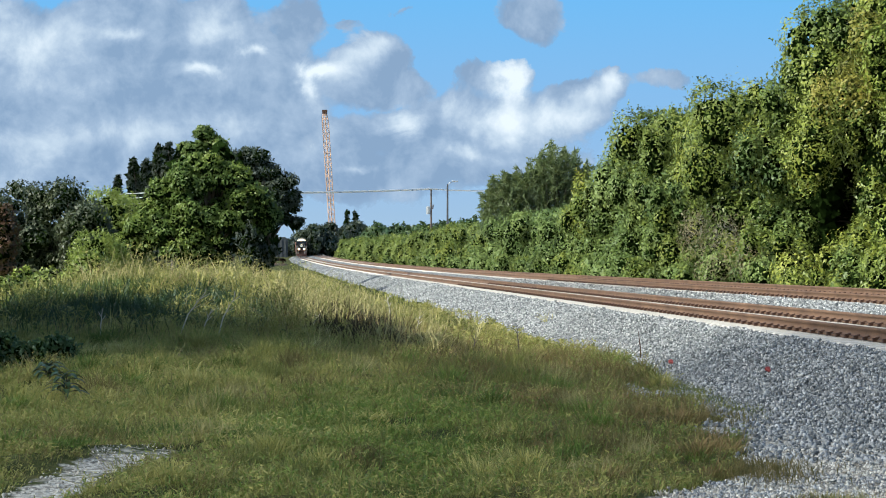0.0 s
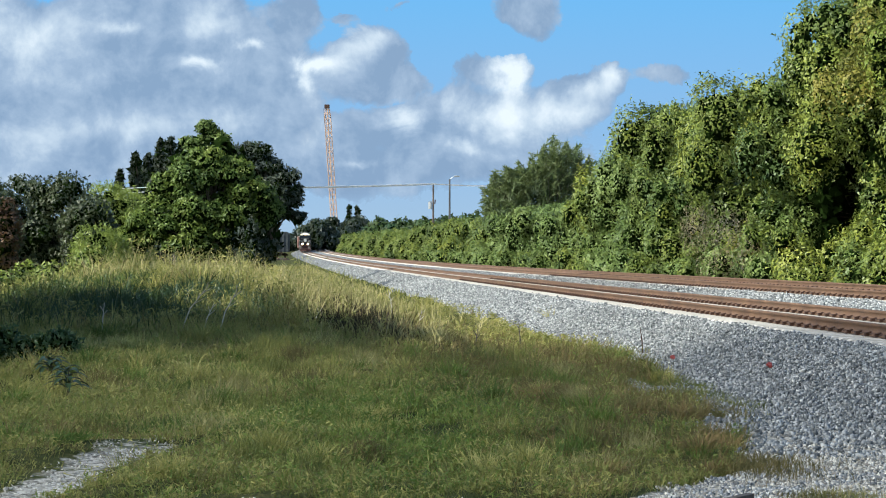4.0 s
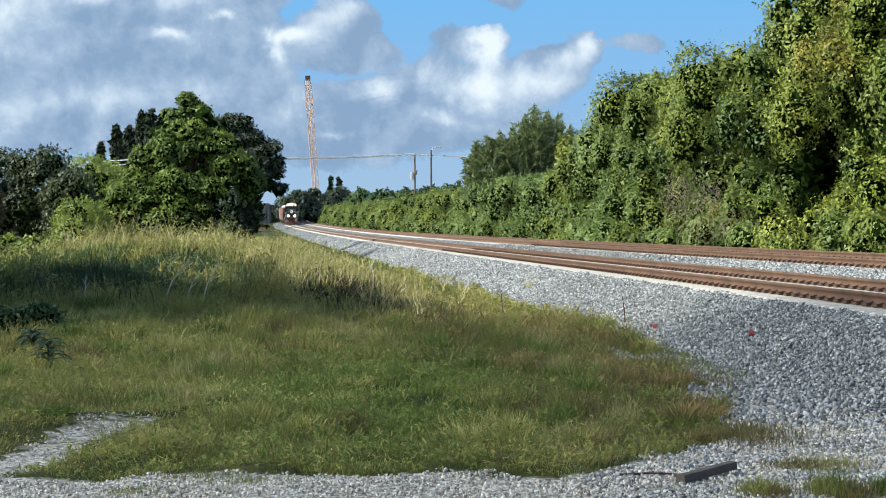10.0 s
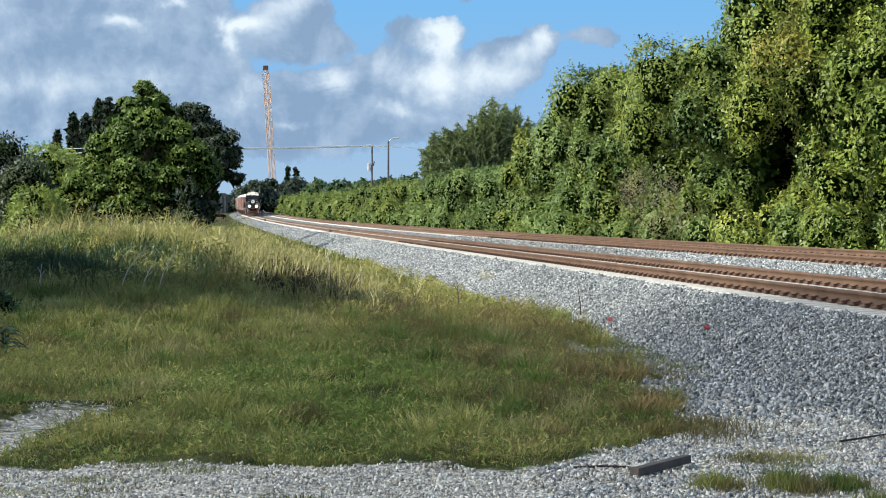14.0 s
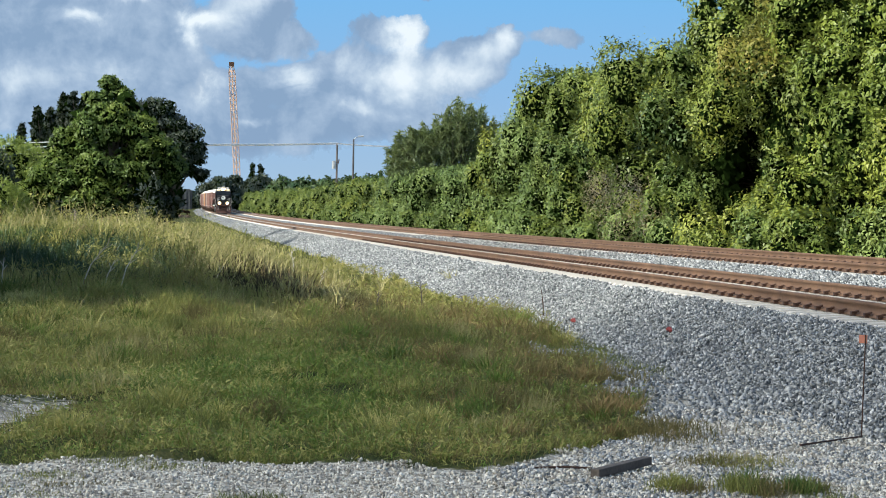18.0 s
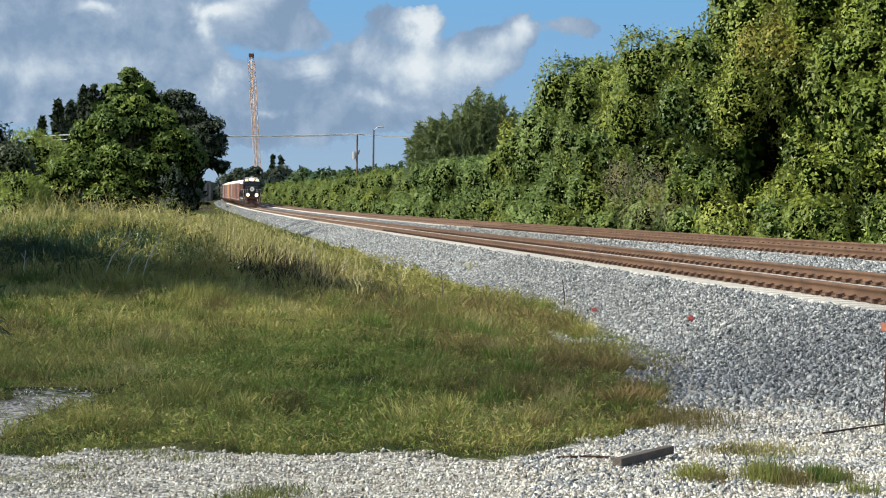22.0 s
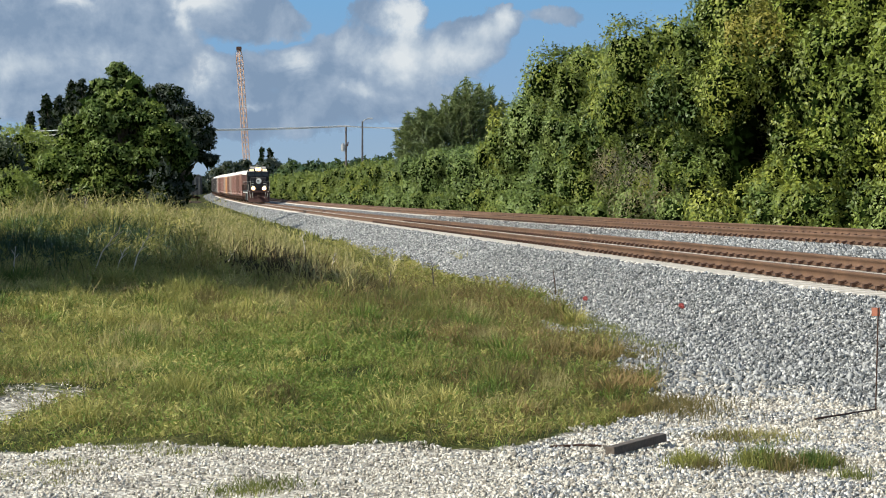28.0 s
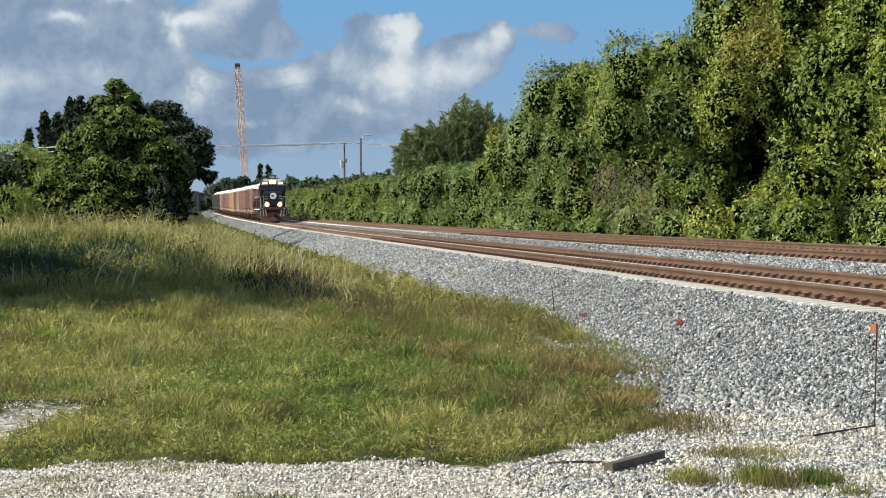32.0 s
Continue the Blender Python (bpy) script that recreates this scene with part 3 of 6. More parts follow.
def tree(name, label, x, y, blobs, mat, density, length, seed, trunk=0.2, category="tree", group="", **more):
    """A tree at (x, y): a trunk with limbs to its leafy masses, and the crown. blobs are given from the trunk's foot."""
    z = float(ground_z(x, y))
    top = thing(name, label, category, pose(x, y, z), group)
    hi = max(b[2] for b in blobs)
    part_np("trunk", limb_mesh("trunk", [((0, 0, -0.2), (0.1, 0.05, hi * 0.75), trunk, trunk * 0.4)], bark), top)
    lim = [((0, 0, min(b[2] * 0.5, hi * 0.5)), b[:3], trunk * 0.25, trunk * 0.08) for b in blobs[::2] if abs(b[0]) < 0.6 * max(abs(q[0]) for q in blobs)]
    part_np("limb", limb_mesh("limb", lim, bark), top)
    part_np("crown", crown_mesh("crown", blobs, mat, density, length, seed, **more), top)
    return top


def blades(x, y, z, height, width, r, lean=0.35, toward=None):
    """Grass blades, bent once, from rows of places. Returns verts and triangles."""
    n = len(x)
    a = r.uniform(0, 2 * np.pi, n)
    wx, wy = np.cos(a) * width / 2, np.sin(a) * width / 2
    b = r.uniform(0, 2 * np.pi, n)
    if toward is not None:
        b = toward + r.normal(0, 0.6, n)
    k = r.uniform(0.15, 1.0, n) * lean
    lx, ly = np.cos(b) * k * height, np.sin(b) * k * height
    p = np.stack([x, y, z], 1)
    m = p + np.stack([lx * 0.3, ly * 0.3, height * 0.45], 1)
    t = p + np.stack([lx, ly, height * (1 - 0.45 * np.minimum(k, 1.2))], 1)
    w = np.stack([wx, wy, np.zeros(n)], 1)
    v = np.stack([p, m + w, t, m - w], 1).reshape(-1, 3)
    i = np.arange(n)[:, None] * 4
    return v, np.concatenate([i + [0, 1, 3], i + [3, 1, 2]], 1).reshape(-1, 3)


STONE_FACES = np.array([(0, 2, 4), (2, 1, 4), (1, 3, 4), (3, 0, 4), (2, 0, 5), (1, 2, 5), (3, 1, 5), (0, 3, 5)])


def stones(x, y, z, size, r):
    """Angular stones, lying any way, at the places given."""
    n = len(x)
    tips = np.array([(1, 0, 0), (-1, 0, 0), (0, 1, 0), (0, -1, 0), (0, 0, 1), (0, 0, -1)], float)
    kinds = tips[None] * r.uniform(0.7, 1.25, (32, 6, 1)) * r.uniform(0.32, 1.25, (32, 1, 3)) + r.uniform(-0.38, 0.38, (32, 6, 3))
    s = kinds[r.integers(0, 32, n)] * (size * 0.5)[:, None, None]
    q = unit(r.normal(0, 1, (n, 4)))
    w, a, b, c = q.T
    R = np.stack([1 - 2 * (b * b + c * c), 2 * (a * b - c * w), 2 * (a * c + b * w), 2 * (a * b + c * w), 1 - 2 * (a * a + c * c), 2 * (b * c - a * w),
                  2 * (a * c - b * w), 2 * (b * c + a * w), 1 - 2 * (a * a + b * b)], 1).reshape(n, 3, 3)
    v = np.einsum("nij,nkj->nki", R, s) + np.stack([x, y, z], 1)[:, None]
    return v.reshape(-1, 3), (STONE_FACES[None] + np.arange(n)[:, None, None] * 6).reshape(-1, 3)


# ---- the two tracks ----
RAIL_OUTLINE = [(-0.075, 0), (0.075, 0), (0.075, 0.012), (0.014, 0.036), (0.011, 0.13), (0.036, 0.145), (0.036, 0.178), (0.028, 0.186),
                (-0.028, 0.186), (-0.036, 0.178), (-0.036, 0.145), (-0.011, 0.13), (-0.014, 0.036), (-0.075, 0.012)]


def rail_mesh(n0, up):
    """A rail swept along the line n0 metres from the near rail, its head up metres above it."""
    y = np.concatenate([np.linspace(-50, 20, 15), np.linspace(24, 200, 60), np.linspace(210, 1050, 90)])
    o = np.array(RAIL_OUTLINE)
    s = rail_slope(y)
    q = np.sqrt(1 + s * s)
    x, yy = off_track(n0, y)
    v = np.stack([x[:, None] + o[None, :, 0] / q[:, None], yy[:, None] - o[None, :, 0] * (s / q)[:, None],
                  (rail_z(y) + up - 0.186)[:, None] + o[None, :, 1]], -1)
    k = len(o)
    i = np.arange(len(y) * k).reshape(len(y), k)
    j = np.roll(i, -1, 1)
    f = np.stack([i[:-1], j[:-1], j[1:], i[1:]], -1).reshape(-1, 4)
    return mesh_np("rail", v.reshape(-1, 3), f, [rail_steel])


def tie_mesh():
    """A prestressed concrete tie: narrower at the top, dished in the middle, canted seats for the rails."""
    bm = bmesh.new()
    xs = (-1.3, -1.22, -0.5, -0.3, 0.3, 0.5, 1.22, 1.3)
    tops = (-0.05, -0.004, 0.0, -0.035, -0.035, 0.0, -0.004, -0.05)
    rings = []
    for x, t in zip(xs, tops):
        rings.append([bm.verts.new((x, y, z)) for y, z in ((-0.14, -0.21), (-0.14, -0.12), (-0.105, t), (0.105, t), (0.14, -0.12), (0.14, -0.21))])
    for a, b in zip(rings, rings[1:]):
        for i in range(6):
            bm.faces.new((a[i], a[(i + 1) % 6], b[(i + 1) % 6], b[i]))
    bm.faces.new(rings[0][::-1]), bm.faces.new(rings[-1])
    bmesh.ops.recalc_face_normals(bm, faces=bm.faces)
    me = bpy.data.meshes.new("tie")
    bm.to_mesh(me)
    bm.free()
    me.materials.append(concrete)
    return me


def plain_tie():
    """The same tie, simpler, for the far end of the line."""
    bm = bmesh.new()
    bmesh.ops.create_cube(bm, size=1, matrix=Matrix.LocRotScale((0, 0, -0.1), None, (2.6, 0.22, 0.2)))
    me = bpy.data.meshes.new("tie")
    bm.to_mesh(me)
    bm.free()
    return me


def clip_mesh():
    """A rail clip: a cast shoulder and the bent spring bar that holds the rail's foot."""
    bm = bmesh.new()
    box(bm, -0.045, 0.02, -0.04, 0.04, 0.0, 0.055)
    rod(bm, (-0.02, -0.07, 0.045), (0.04, -0.05, 0.06), 0.014, None, 4, False)
    rod(bm, (0.04, -0.05, 0.06), (0.035, 0.06, 0.055), 0.014, None, 4, False)
    me = bpy.data.meshes.new("clip")
    bm.to_mesh(me)
    bm.free()
    me.materials.append(clip_steel)
    return me


TIE_MESH, CLIP_MESH = tie_mesh(), clip_mesh()


def tie_rows(n_mid, tilt, up, y0, count):
    rows, y = [], y0
    for _ in range(count):
        x, yy = off_track(n_mid, y)
        s = float(rail_slope(y))
        m = Matrix.Translation((float(x), float(yy), float(rail_z(y)) + up - 0.188)) @ Matrix.Rotation(math.atan(-s), 4, "Z") @ Matrix.Rotation(-tilt, 4, "Y")
        rows.append(m)
        y += 0.61 / math.hypot(1, s)
    return rows, y


def joined(me, rows, name, mat):
    """Copies of a mesh at the poses given, in one mesh."""
    v = np.empty(len(me.vertices) * 3, np.float32)
    me.vertices.foreach_get("co", v)
    v = np.c_[v.reshape(-1, 3), np.ones(len(me.vertices))]
    me.calc_loop_triangles()
    f = np.empty(len(me.loop_triangles) * 3, np.int32)
    me.loop_triangles.foreach_get("vertices", f)
    f = f.reshape(-1, 3)
    M = np.array([[list(q) for q in m] for m in rows])
    V = np.einsum("nij,kj->nki", M, v)[:, :, :3].reshape(-1, 3)
    F = (f[None] + np.arange(len(rows))[:, None, None] * len(v)).reshape(-1, 3)
    return mesh_np(name, V, F, [mat])


def track(name, label, n0, up, cant):
    top = thing(name, label, "railway track")
    part_np("rail", rail_mesh(n0, up), top)
    part_np("rail", rail_mesh(n0 + GAUGE, up + cant), top)
    tilt = cant / GAUGE
    rows, y = tie_rows(n0 + GAUGE / 2, tilt, up + cant / 2, 19.0, 300)
    clips = []
    for i, m in enumerate(rows):
        ob = part_np("tie", TIE_MESH, top)
        ob.matrix_basis = m
        for cx, turn in ((-0.7525 - 0.085, 0), (-0.7525 + 0.085, 180), (0.7525 - 0.085, 0), (0.7525 + 0.085, 180)):
            q = m @ pose(cx, 0, 0.004, 0, 0, turn)
            if 14 <= i < 80 and turn == 0:
                part_np("clip", CLIP_MESH, top).matrix_basis = q
                continue
            if i < 170 and (turn == 0 or i < 60):
                clips.append(q)
    rest = part_np("clip", joined(CLIP_MESH, clips, "clip", clip_steel), top)
    tagged(rest, kind="stuff")
    more, y = tie_rows(n0 + GAUGE / 2, tilt, up + cant / 2, y, 600)
    tagged(part_np("tie", joined(plain_tie(), more, "tie", concrete), top), kind="stuff")
    return top

track("railway_track", "rusty steel rails clipped to white concrete ties on grey ballast", 0.0, 0.0, CANT)
track("railway_track", "second rusty track on concrete ties beside the green thicket", SPACING, FAR_UP, 0.064)


# ---- the thicket beyond the tracks ----
def across(px, n):
    """How far along the line n metres off the near rail lies at the heading px."""
    y = 80.0
    for _ in range(60):
        y = 0.5 * y + 0.5 * np.clip((8.19686 + n - 0.000120539 * y * y / 2 + 3.18399e-07 * y ** 3 / 6) / ((px - 784) / 4400 + 0.0887069), 30, 2000)
    return float(y)


def heading(x, y):
    return 784 + 4400 * x / y


THICKET_TOP = [(380, 345), (440, 344), (505, 339), (560, 331), (620, 322), (680, 310), (740, 298), (790, 290), (840, 284), (885, 262), (902, 225), (930, 175),
               (1000, 125), (1040, 100), (1110, 86), (1175, 80), (1200, 0), (1230, -60), (1330, -95), (1420, -100), (1490, -70), (1560, -80), (1700, -80), (2400, -100)]


def facing(c, d):
    """Leaves on the side of the thicket that the light and the line reach."""
    return (d[:, 0] < 0.35) | (d[:, 1] < 0.15) | (d[:, 2] > 0.45)


def thicket():
    r = rng(11)
    y, seed = 53.0, 100
    hx, hz = zip(*THICKET_TOP)
    while y < 620:
        step = 2.7 + 0.026 * (y - 53)
        mid = y + step / 2
        cx, cy = (float(q) for q in off_track(11.3, mid))
        px = heading(cx - 1.5, cy)
        top = 2.1 + (354.5 - np.interp(px + (28 if px > 850 else -10), hx, hz)) / 4400 * cy
        top += r.uniform(-0.8, 0.7) * min(1.0, top / 6)
        foot = float(rail_z(mid)) - 0.5
        h = top - foot
        leaf = 0.12 + 0.00048 * (mid - 53)
        blobs = []
        back = 1.9 * max(0.0, math.sin(mid * 0.62 + 0.8)) if h > 4 else 0.0
        for i in range(int(8 + h * 3.3) * (2 if 840 < px < 985 else 1)):
            u = r.uniform(0, 1)
            q = r.choice((0.42, 0.62, 0.9, 1.25), p=(0.40, 0.36, 0.18, 0.06)) * r.uniform(0.8, 1.15) * (0.85 + 0.05 * step) * min(1, 0.5 + h / 7)
            tallness = q * r.uniform(0.9, 1.7)
            bz = max(q * 0.55, min(u * h, h - tallness * 1.12))
            dy = r.uniform(-0.5, 0.5) * step * 1.2
            dx = 0.3 + 2.4 * float(wob(mid + dy, bz * 1.3, 0.75, 4.0)) + r.uniform(-0.9, 0.7) + 0.7 * bz / h + back
            if h > 6:
                dx -= 0.7 * math.sin(math.pi * min(1.0, max(0.0, (bz / h - 0.42) / 0.5))) - 0.8 * math.exp(-((bz / h - 0.36) / 0.12) ** 2)
            if 1296 < heading(cx + dx, cy + dy) < 1376 and 0.2 < bz / h < 0.52:
                continue
            blobs.append((dx, dy, bz, q * r.uniform(0.7, 1.0), q * r.uniform(0.7, 1.15), tallness))
        # near-black backing makes the hollows of the thicket look deeply shaded
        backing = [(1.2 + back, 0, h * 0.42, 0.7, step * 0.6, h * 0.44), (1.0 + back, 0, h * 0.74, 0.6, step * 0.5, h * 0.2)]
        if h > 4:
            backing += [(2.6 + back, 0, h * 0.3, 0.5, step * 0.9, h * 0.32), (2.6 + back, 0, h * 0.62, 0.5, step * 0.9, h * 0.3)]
        if not 840 < px < 990:
            blobs.append((0.3 + back, r.uniform(-0.3, 0.3) * step, h - 0.9, 0.9, step * 0.3, 0.8))
        if 1380 < px < 1640:
            mat, label, name = pale_leaf, "bright yellow-green vine-covered tree beside the track", "vine_tree"
        elif 690 < px < 850 or 880 < px < 960:
            mat, label, name = kudzu_leaf, "low shrubs smothered in broad-leaved green vines", "vine_thicket"
        elif h > 5:
            mat, label, name = (vine_leaf if px < 1225 else bright_vine), "tall tree draped in dense green vines", "vine_tree"
        else:
            mat, label, name = hedge_leaf, "low dense yellow-green shrub beside the line", "shrub"
        m = mat
        top_ob = thing(name, label, "tree" if "tree" in name else "shrub", pose(cx, cy, foot), "thicket beside the tracks")
        part_np("trunk", limb_mesh("trunk", [((2.4 + back, 0, -0.1), (2.5 + back, 0.1, h * 0.8), 0.11, 0.04)], bark), top_ob)
        part_np("limb", limb_mesh("limb", [((2.4 + back, 0, h * 0.3), (1.4 + back + 0.3 * b[0], b[1] * 0.6, h * 0.2 + b[2] * 0.5), 0.04, 0.015) for b in blobs[:6]], bark), top_ob)
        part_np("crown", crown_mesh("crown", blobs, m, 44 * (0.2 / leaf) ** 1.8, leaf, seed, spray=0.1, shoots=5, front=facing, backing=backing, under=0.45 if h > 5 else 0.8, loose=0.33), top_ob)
        if h > 2.5 and r.uniform() < 0.6:
            low = [(r.uniform(-2.1, -1.6), r.uniform(-0.5, 0.5) * step, r.uniform(0.3, 1.3), 0.7, 0.9, 0.7) for _ in range(3)]
            tagged(part_np("skirt", crown_mesh("skirt", low, kudzu_leaf if r.uniform() < 0.5 else vine_leaf, 40 * (0.2 / leaf) ** 1.8, leaf * 0.9, seed + 7), top_ob, "low fringe of pale vine leaves"), kind="stuff")
        if 1290 < px < 1370:
            drape = [(r.uniform(-1.6, -0.6) + back, r.uniform(-0.5, 0.5) * step, h * r.uniform(0.62, 0.85), 0.6, 0.7, 0.9) for _ in range(3)]
            tagged(part_np("vine_drape", crown_mesh("vine_drape", drape, yellow_leaf, 130, leaf, seed + 5, core=0, shoots=4), top_ob, "hanging drape of yellowing vine leaves"), kind="stuff")
        if 1060 < px < 1190:
            dead = [(r.uniform(-2.0, -1.2), r.uniform(-0.5, 0.5) * step, r.uniform(0.8, 3.2), 0.6, 0.8, 0.9) for _ in range(3)]
            tagged(part_np("dead_vines", crown_mesh("dead_vines", dead, dry_leaf, 60, 0.12, seed + 3, aspect=0.25, core=0), top_ob, "dry brown dead vine stems"), kind="stuff")
        y += step * 0.82
        seed += 13


thicket()


def spot(px, dist):
    return (px - 784) / 4400 * dist


def up_at(py, dist):
    return 1.9 + (354.5 - py) / 4400 * dist


def spire(seed, n, rx, h, z0=1.5):
    """Leafy masses in a ragged pointed crown."""
    r = rng(seed)
    out = []
    for i in range(n):
        u = (i + 0.5) / n
        w = rx * (1 - u) ** 0.8 + 0.12 * rx
        a = i * 2.4 + r.uniform(-0.5, 0.5)
        k = r.uniform(0.3, 0.85) * w
        q = w * r.uniform(0.24, 0.46) + 0.1
        out.append((math.cos(a) * k, math.sin(a) * k, z0 + u * (h - z0), q * 0.9, q * 0.9, q * 1.5))
    return out


def heap(seed, n, rx, ry, z0, z1, q0, q1, shape=1.0, inner=0.35):
    """Leafy masses that fill a rounded dome between two heights."""
    r = rng(seed)
    out = []
    for i in range(n):
        u = (i + 0.5) / n
        w = math.sqrt(max(0.05, 1 - (u * 0.95) ** (2 * shape)))
        a = i * 2.4 + r.uniform(-0.4, 0.4)
        k = r.uniform(inner, 1.0) * w
        q = r.uniform(q0, q1)
        out.append((math.cos(a) * k * rx, math.sin(a) * k * ry, z0 + u * (z1 - z0), q * 1.15, q * 1.15, q * 0.9))
    return out


def masses(rows, dist, x, seed, q0=0.3, q1=0.5):
    """Leafy masses gathered into larger boughs at the distance given; each bough is (heading, rise, half width, half height, forward)."""
    r = rng(seed)
    foot, m, big, out = float(ground_z(x, dist)), dist / 4400, dist / 95, []
    for px, py, rx, rz, fore in rows:
        cx, cz, rx, rz = spot(px, dist) - x, up_at(py, dist) - foot, rx * m, rz * m
        ry = (rx + rz) * 0.5
        for i in range(int(7 + 9 * rx * rz / big ** 2)):
            d = r.normal(0, 1, 3) + [0, -0.5, 0.25]
            d /= np.linalg.norm(d)
            q = r.uniform(q0, q1) * (0.55 * big + 0.45 * min(rx, rz))
            k = r.uniform(0.6, 0.8)
            out.append((cx + d[0] * rx * k, d[1] * ry * k - fore * big, cz + d[2] * rz * k, q * 1.15, q * 1.1, q * 0.8))
    return out


# the broad tree beside the line, and the darker pines behind it
main_x = spot(208, 152)
main_blobs = masses([(80, 358, 25, 32, 0.9), (108, 340, 44, 40, 1.2), (160, 350, 48, 42, 1.5), (215, 356, 48, 38, 1.5), (140, 268, 32, 36, 0.5), (178, 255, 40, 42, 0.8), (232, 260, 44, 42, 0.8),
                     (290, 276, 42, 34, 0.5), (318, 310, 22, 34, 0.2), (182, 217, 32, 26, 0.3), (222, 216, 36, 28, 0.4), (257, 236, 32, 25, 0.4), (196, 310, 46, 34, 1.3), (252, 312, 46, 34, 1.2), (120, 305, 30, 24, 0.9)], 152, main_x, 3)
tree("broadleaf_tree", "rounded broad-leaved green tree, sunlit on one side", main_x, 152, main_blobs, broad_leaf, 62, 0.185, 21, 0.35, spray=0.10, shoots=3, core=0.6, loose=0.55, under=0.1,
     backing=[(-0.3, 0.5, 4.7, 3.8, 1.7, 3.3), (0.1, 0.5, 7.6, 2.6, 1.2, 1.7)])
x = spot(208, 156)
spare = masses([(190, 188, 20, 12, 0.2), (208, 158, 15, 12, 0.0), (210, 174, 18, 12, 0.0), (230, 176, 14, 10, 0.1), (174, 183, 8, 6, 0.0), (244, 192, 10, 8, 0.0), (208, 204, 32, 18, 0.0)], 156, x, 4, 0.26, 0.42)
tree("slender_tree", "slender pale-leaved tree rising behind the broad one", x, 156, spare, kudzu_leaf, 80, 0.2, 22, 0.2, spray=0.2, shoots=3, core=0.7, loose=0.8)
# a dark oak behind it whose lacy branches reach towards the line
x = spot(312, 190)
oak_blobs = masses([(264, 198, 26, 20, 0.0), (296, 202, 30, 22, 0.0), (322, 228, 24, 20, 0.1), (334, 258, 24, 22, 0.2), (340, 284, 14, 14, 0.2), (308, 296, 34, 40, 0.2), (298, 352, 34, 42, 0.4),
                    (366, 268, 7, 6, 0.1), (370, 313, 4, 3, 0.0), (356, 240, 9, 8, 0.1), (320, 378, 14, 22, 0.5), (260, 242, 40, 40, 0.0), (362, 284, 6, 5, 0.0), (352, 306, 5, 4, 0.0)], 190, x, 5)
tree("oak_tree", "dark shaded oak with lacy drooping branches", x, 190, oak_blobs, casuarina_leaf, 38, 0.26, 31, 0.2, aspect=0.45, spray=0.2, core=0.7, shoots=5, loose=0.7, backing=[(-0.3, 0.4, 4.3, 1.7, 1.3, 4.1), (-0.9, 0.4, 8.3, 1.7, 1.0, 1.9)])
for px, dist, top_py, width, seed in ((52, 336, 232, 1.3, 36), (80, 330, 202, 1.9, 35), (103, 334, 202, 1.9, 39), (125, 338, 176, 2.2, 38), (142, 330, 172, 2.2, 34), (160, 340, 186, 2.4, 49), (92, 342, 226, 2.4, 40), (118, 344, 206, 2.2, 50)):
    x = spot(px, dist)
    h = up_at(top_py, dist) - float(ground_z(x, dist))
    tree("pine_tree", "dark feathery casuarina with a pointed top", x, dist, spire(seed, 46, width * 1.1, h), casuarina_leaf, 34, 0.42, seed, 0.3, aspect=0.28, droop=-0.5, spray=0.3, core=0.4, shoots=9, loose=0.9)
for px, dist, top_py, width, seed in ((-125, 135, 232, 2.0, 41), (-55, 130, 228, 1.7, 42), (0, 128, 275, 1.2, 43), (-210, 130, 240, 2.4, 44), (-300, 128, 235, 2.6, 45)):
    x = spot(px, dist)
    h = up_at(top_py, dist) - float(ground_z(x, dist))
    tree("oak_tree", "dark spreading oak with gaps in its crown", x, dist, heap(seed, 20, width, width * 0.9, 1.4, h - 0.7, 0.6, 1.05, 1.6), oak_leaf, 60, 0.175, seed, 0.28, core=0.5, shoots=4)
for px, dist, top_py, width, seed in ((36, 176, 256, 1.7, 51), (66, 180, 274, 1.4, 52), (11, 97, 336, 0.45, 53), (30, 98, 345, 0.35, 54)):
    x = spot(px, dist)
    h = up_at(top_py, dist) - float(ground_z(x, dist))
    tree("young_tree", "pale yellow-green feathery young tree", x, dist, heap(seed, 16, width, width, 0.6, h - 0.004 * dist, 0.0052 * dist, 0.008 * dist), willow_leaf, 130 * (100 / dist) ** 1.8, 0.0016 * dist, seed, 0.12, aspect=0.34, core=0.1, spray=0.35, shoots=12, loose=0.9)
for px, dist, h, width, seed, mat in ((0, 88, 2.0, 0.9, 61, pale_leaf), (-60, 84, 1.4, 1.0, 62, hedge_leaf), (-110, 86, 1.55, 1.1, 63, pale_leaf), (-150, 80, 1.2, 1.2, 64, hedge_leaf), (-85, 78, 1.05, 0.9, 77, pale_leaf), (-30, 80, 1.05, 0.8, 78, hedge_leaf), (-190, 79, 1.2, 1.0, 93, pale_leaf), (-235, 82, 1.3, 1.1, 94, hedge_leaf), (35, 92, 1.5, 0.9, 95, pale_leaf),
                                     (60, 90, 0.9, 1.0, 65, vine_leaf), (-200, 85, 1.4, 1.4, 66, broad_leaf), (332, 99, 1.0, 1.1, 67, pale_leaf), (375, 112, 0.9, 1.0, 68, vine_leaf), (290, 90, 0.9, 1.0, 69, pale_leaf), (250, 88, 0.6, 0.9, 76, kudzu_leaf)):
    x = spot(px, dist)
    tree("shrub", "low leafy shrub in the rough grass", x, dist, heap(seed, 7, width, width * 0.8, 0.15 + 0.1 * h, h - 0.25, 0.22 + 0.1 * h, 0.35 + 0.15 * h), mat, 70 * (90 / dist) ** 1.2, 0.15 * dist / 90, seed, 0.04, "shrub")
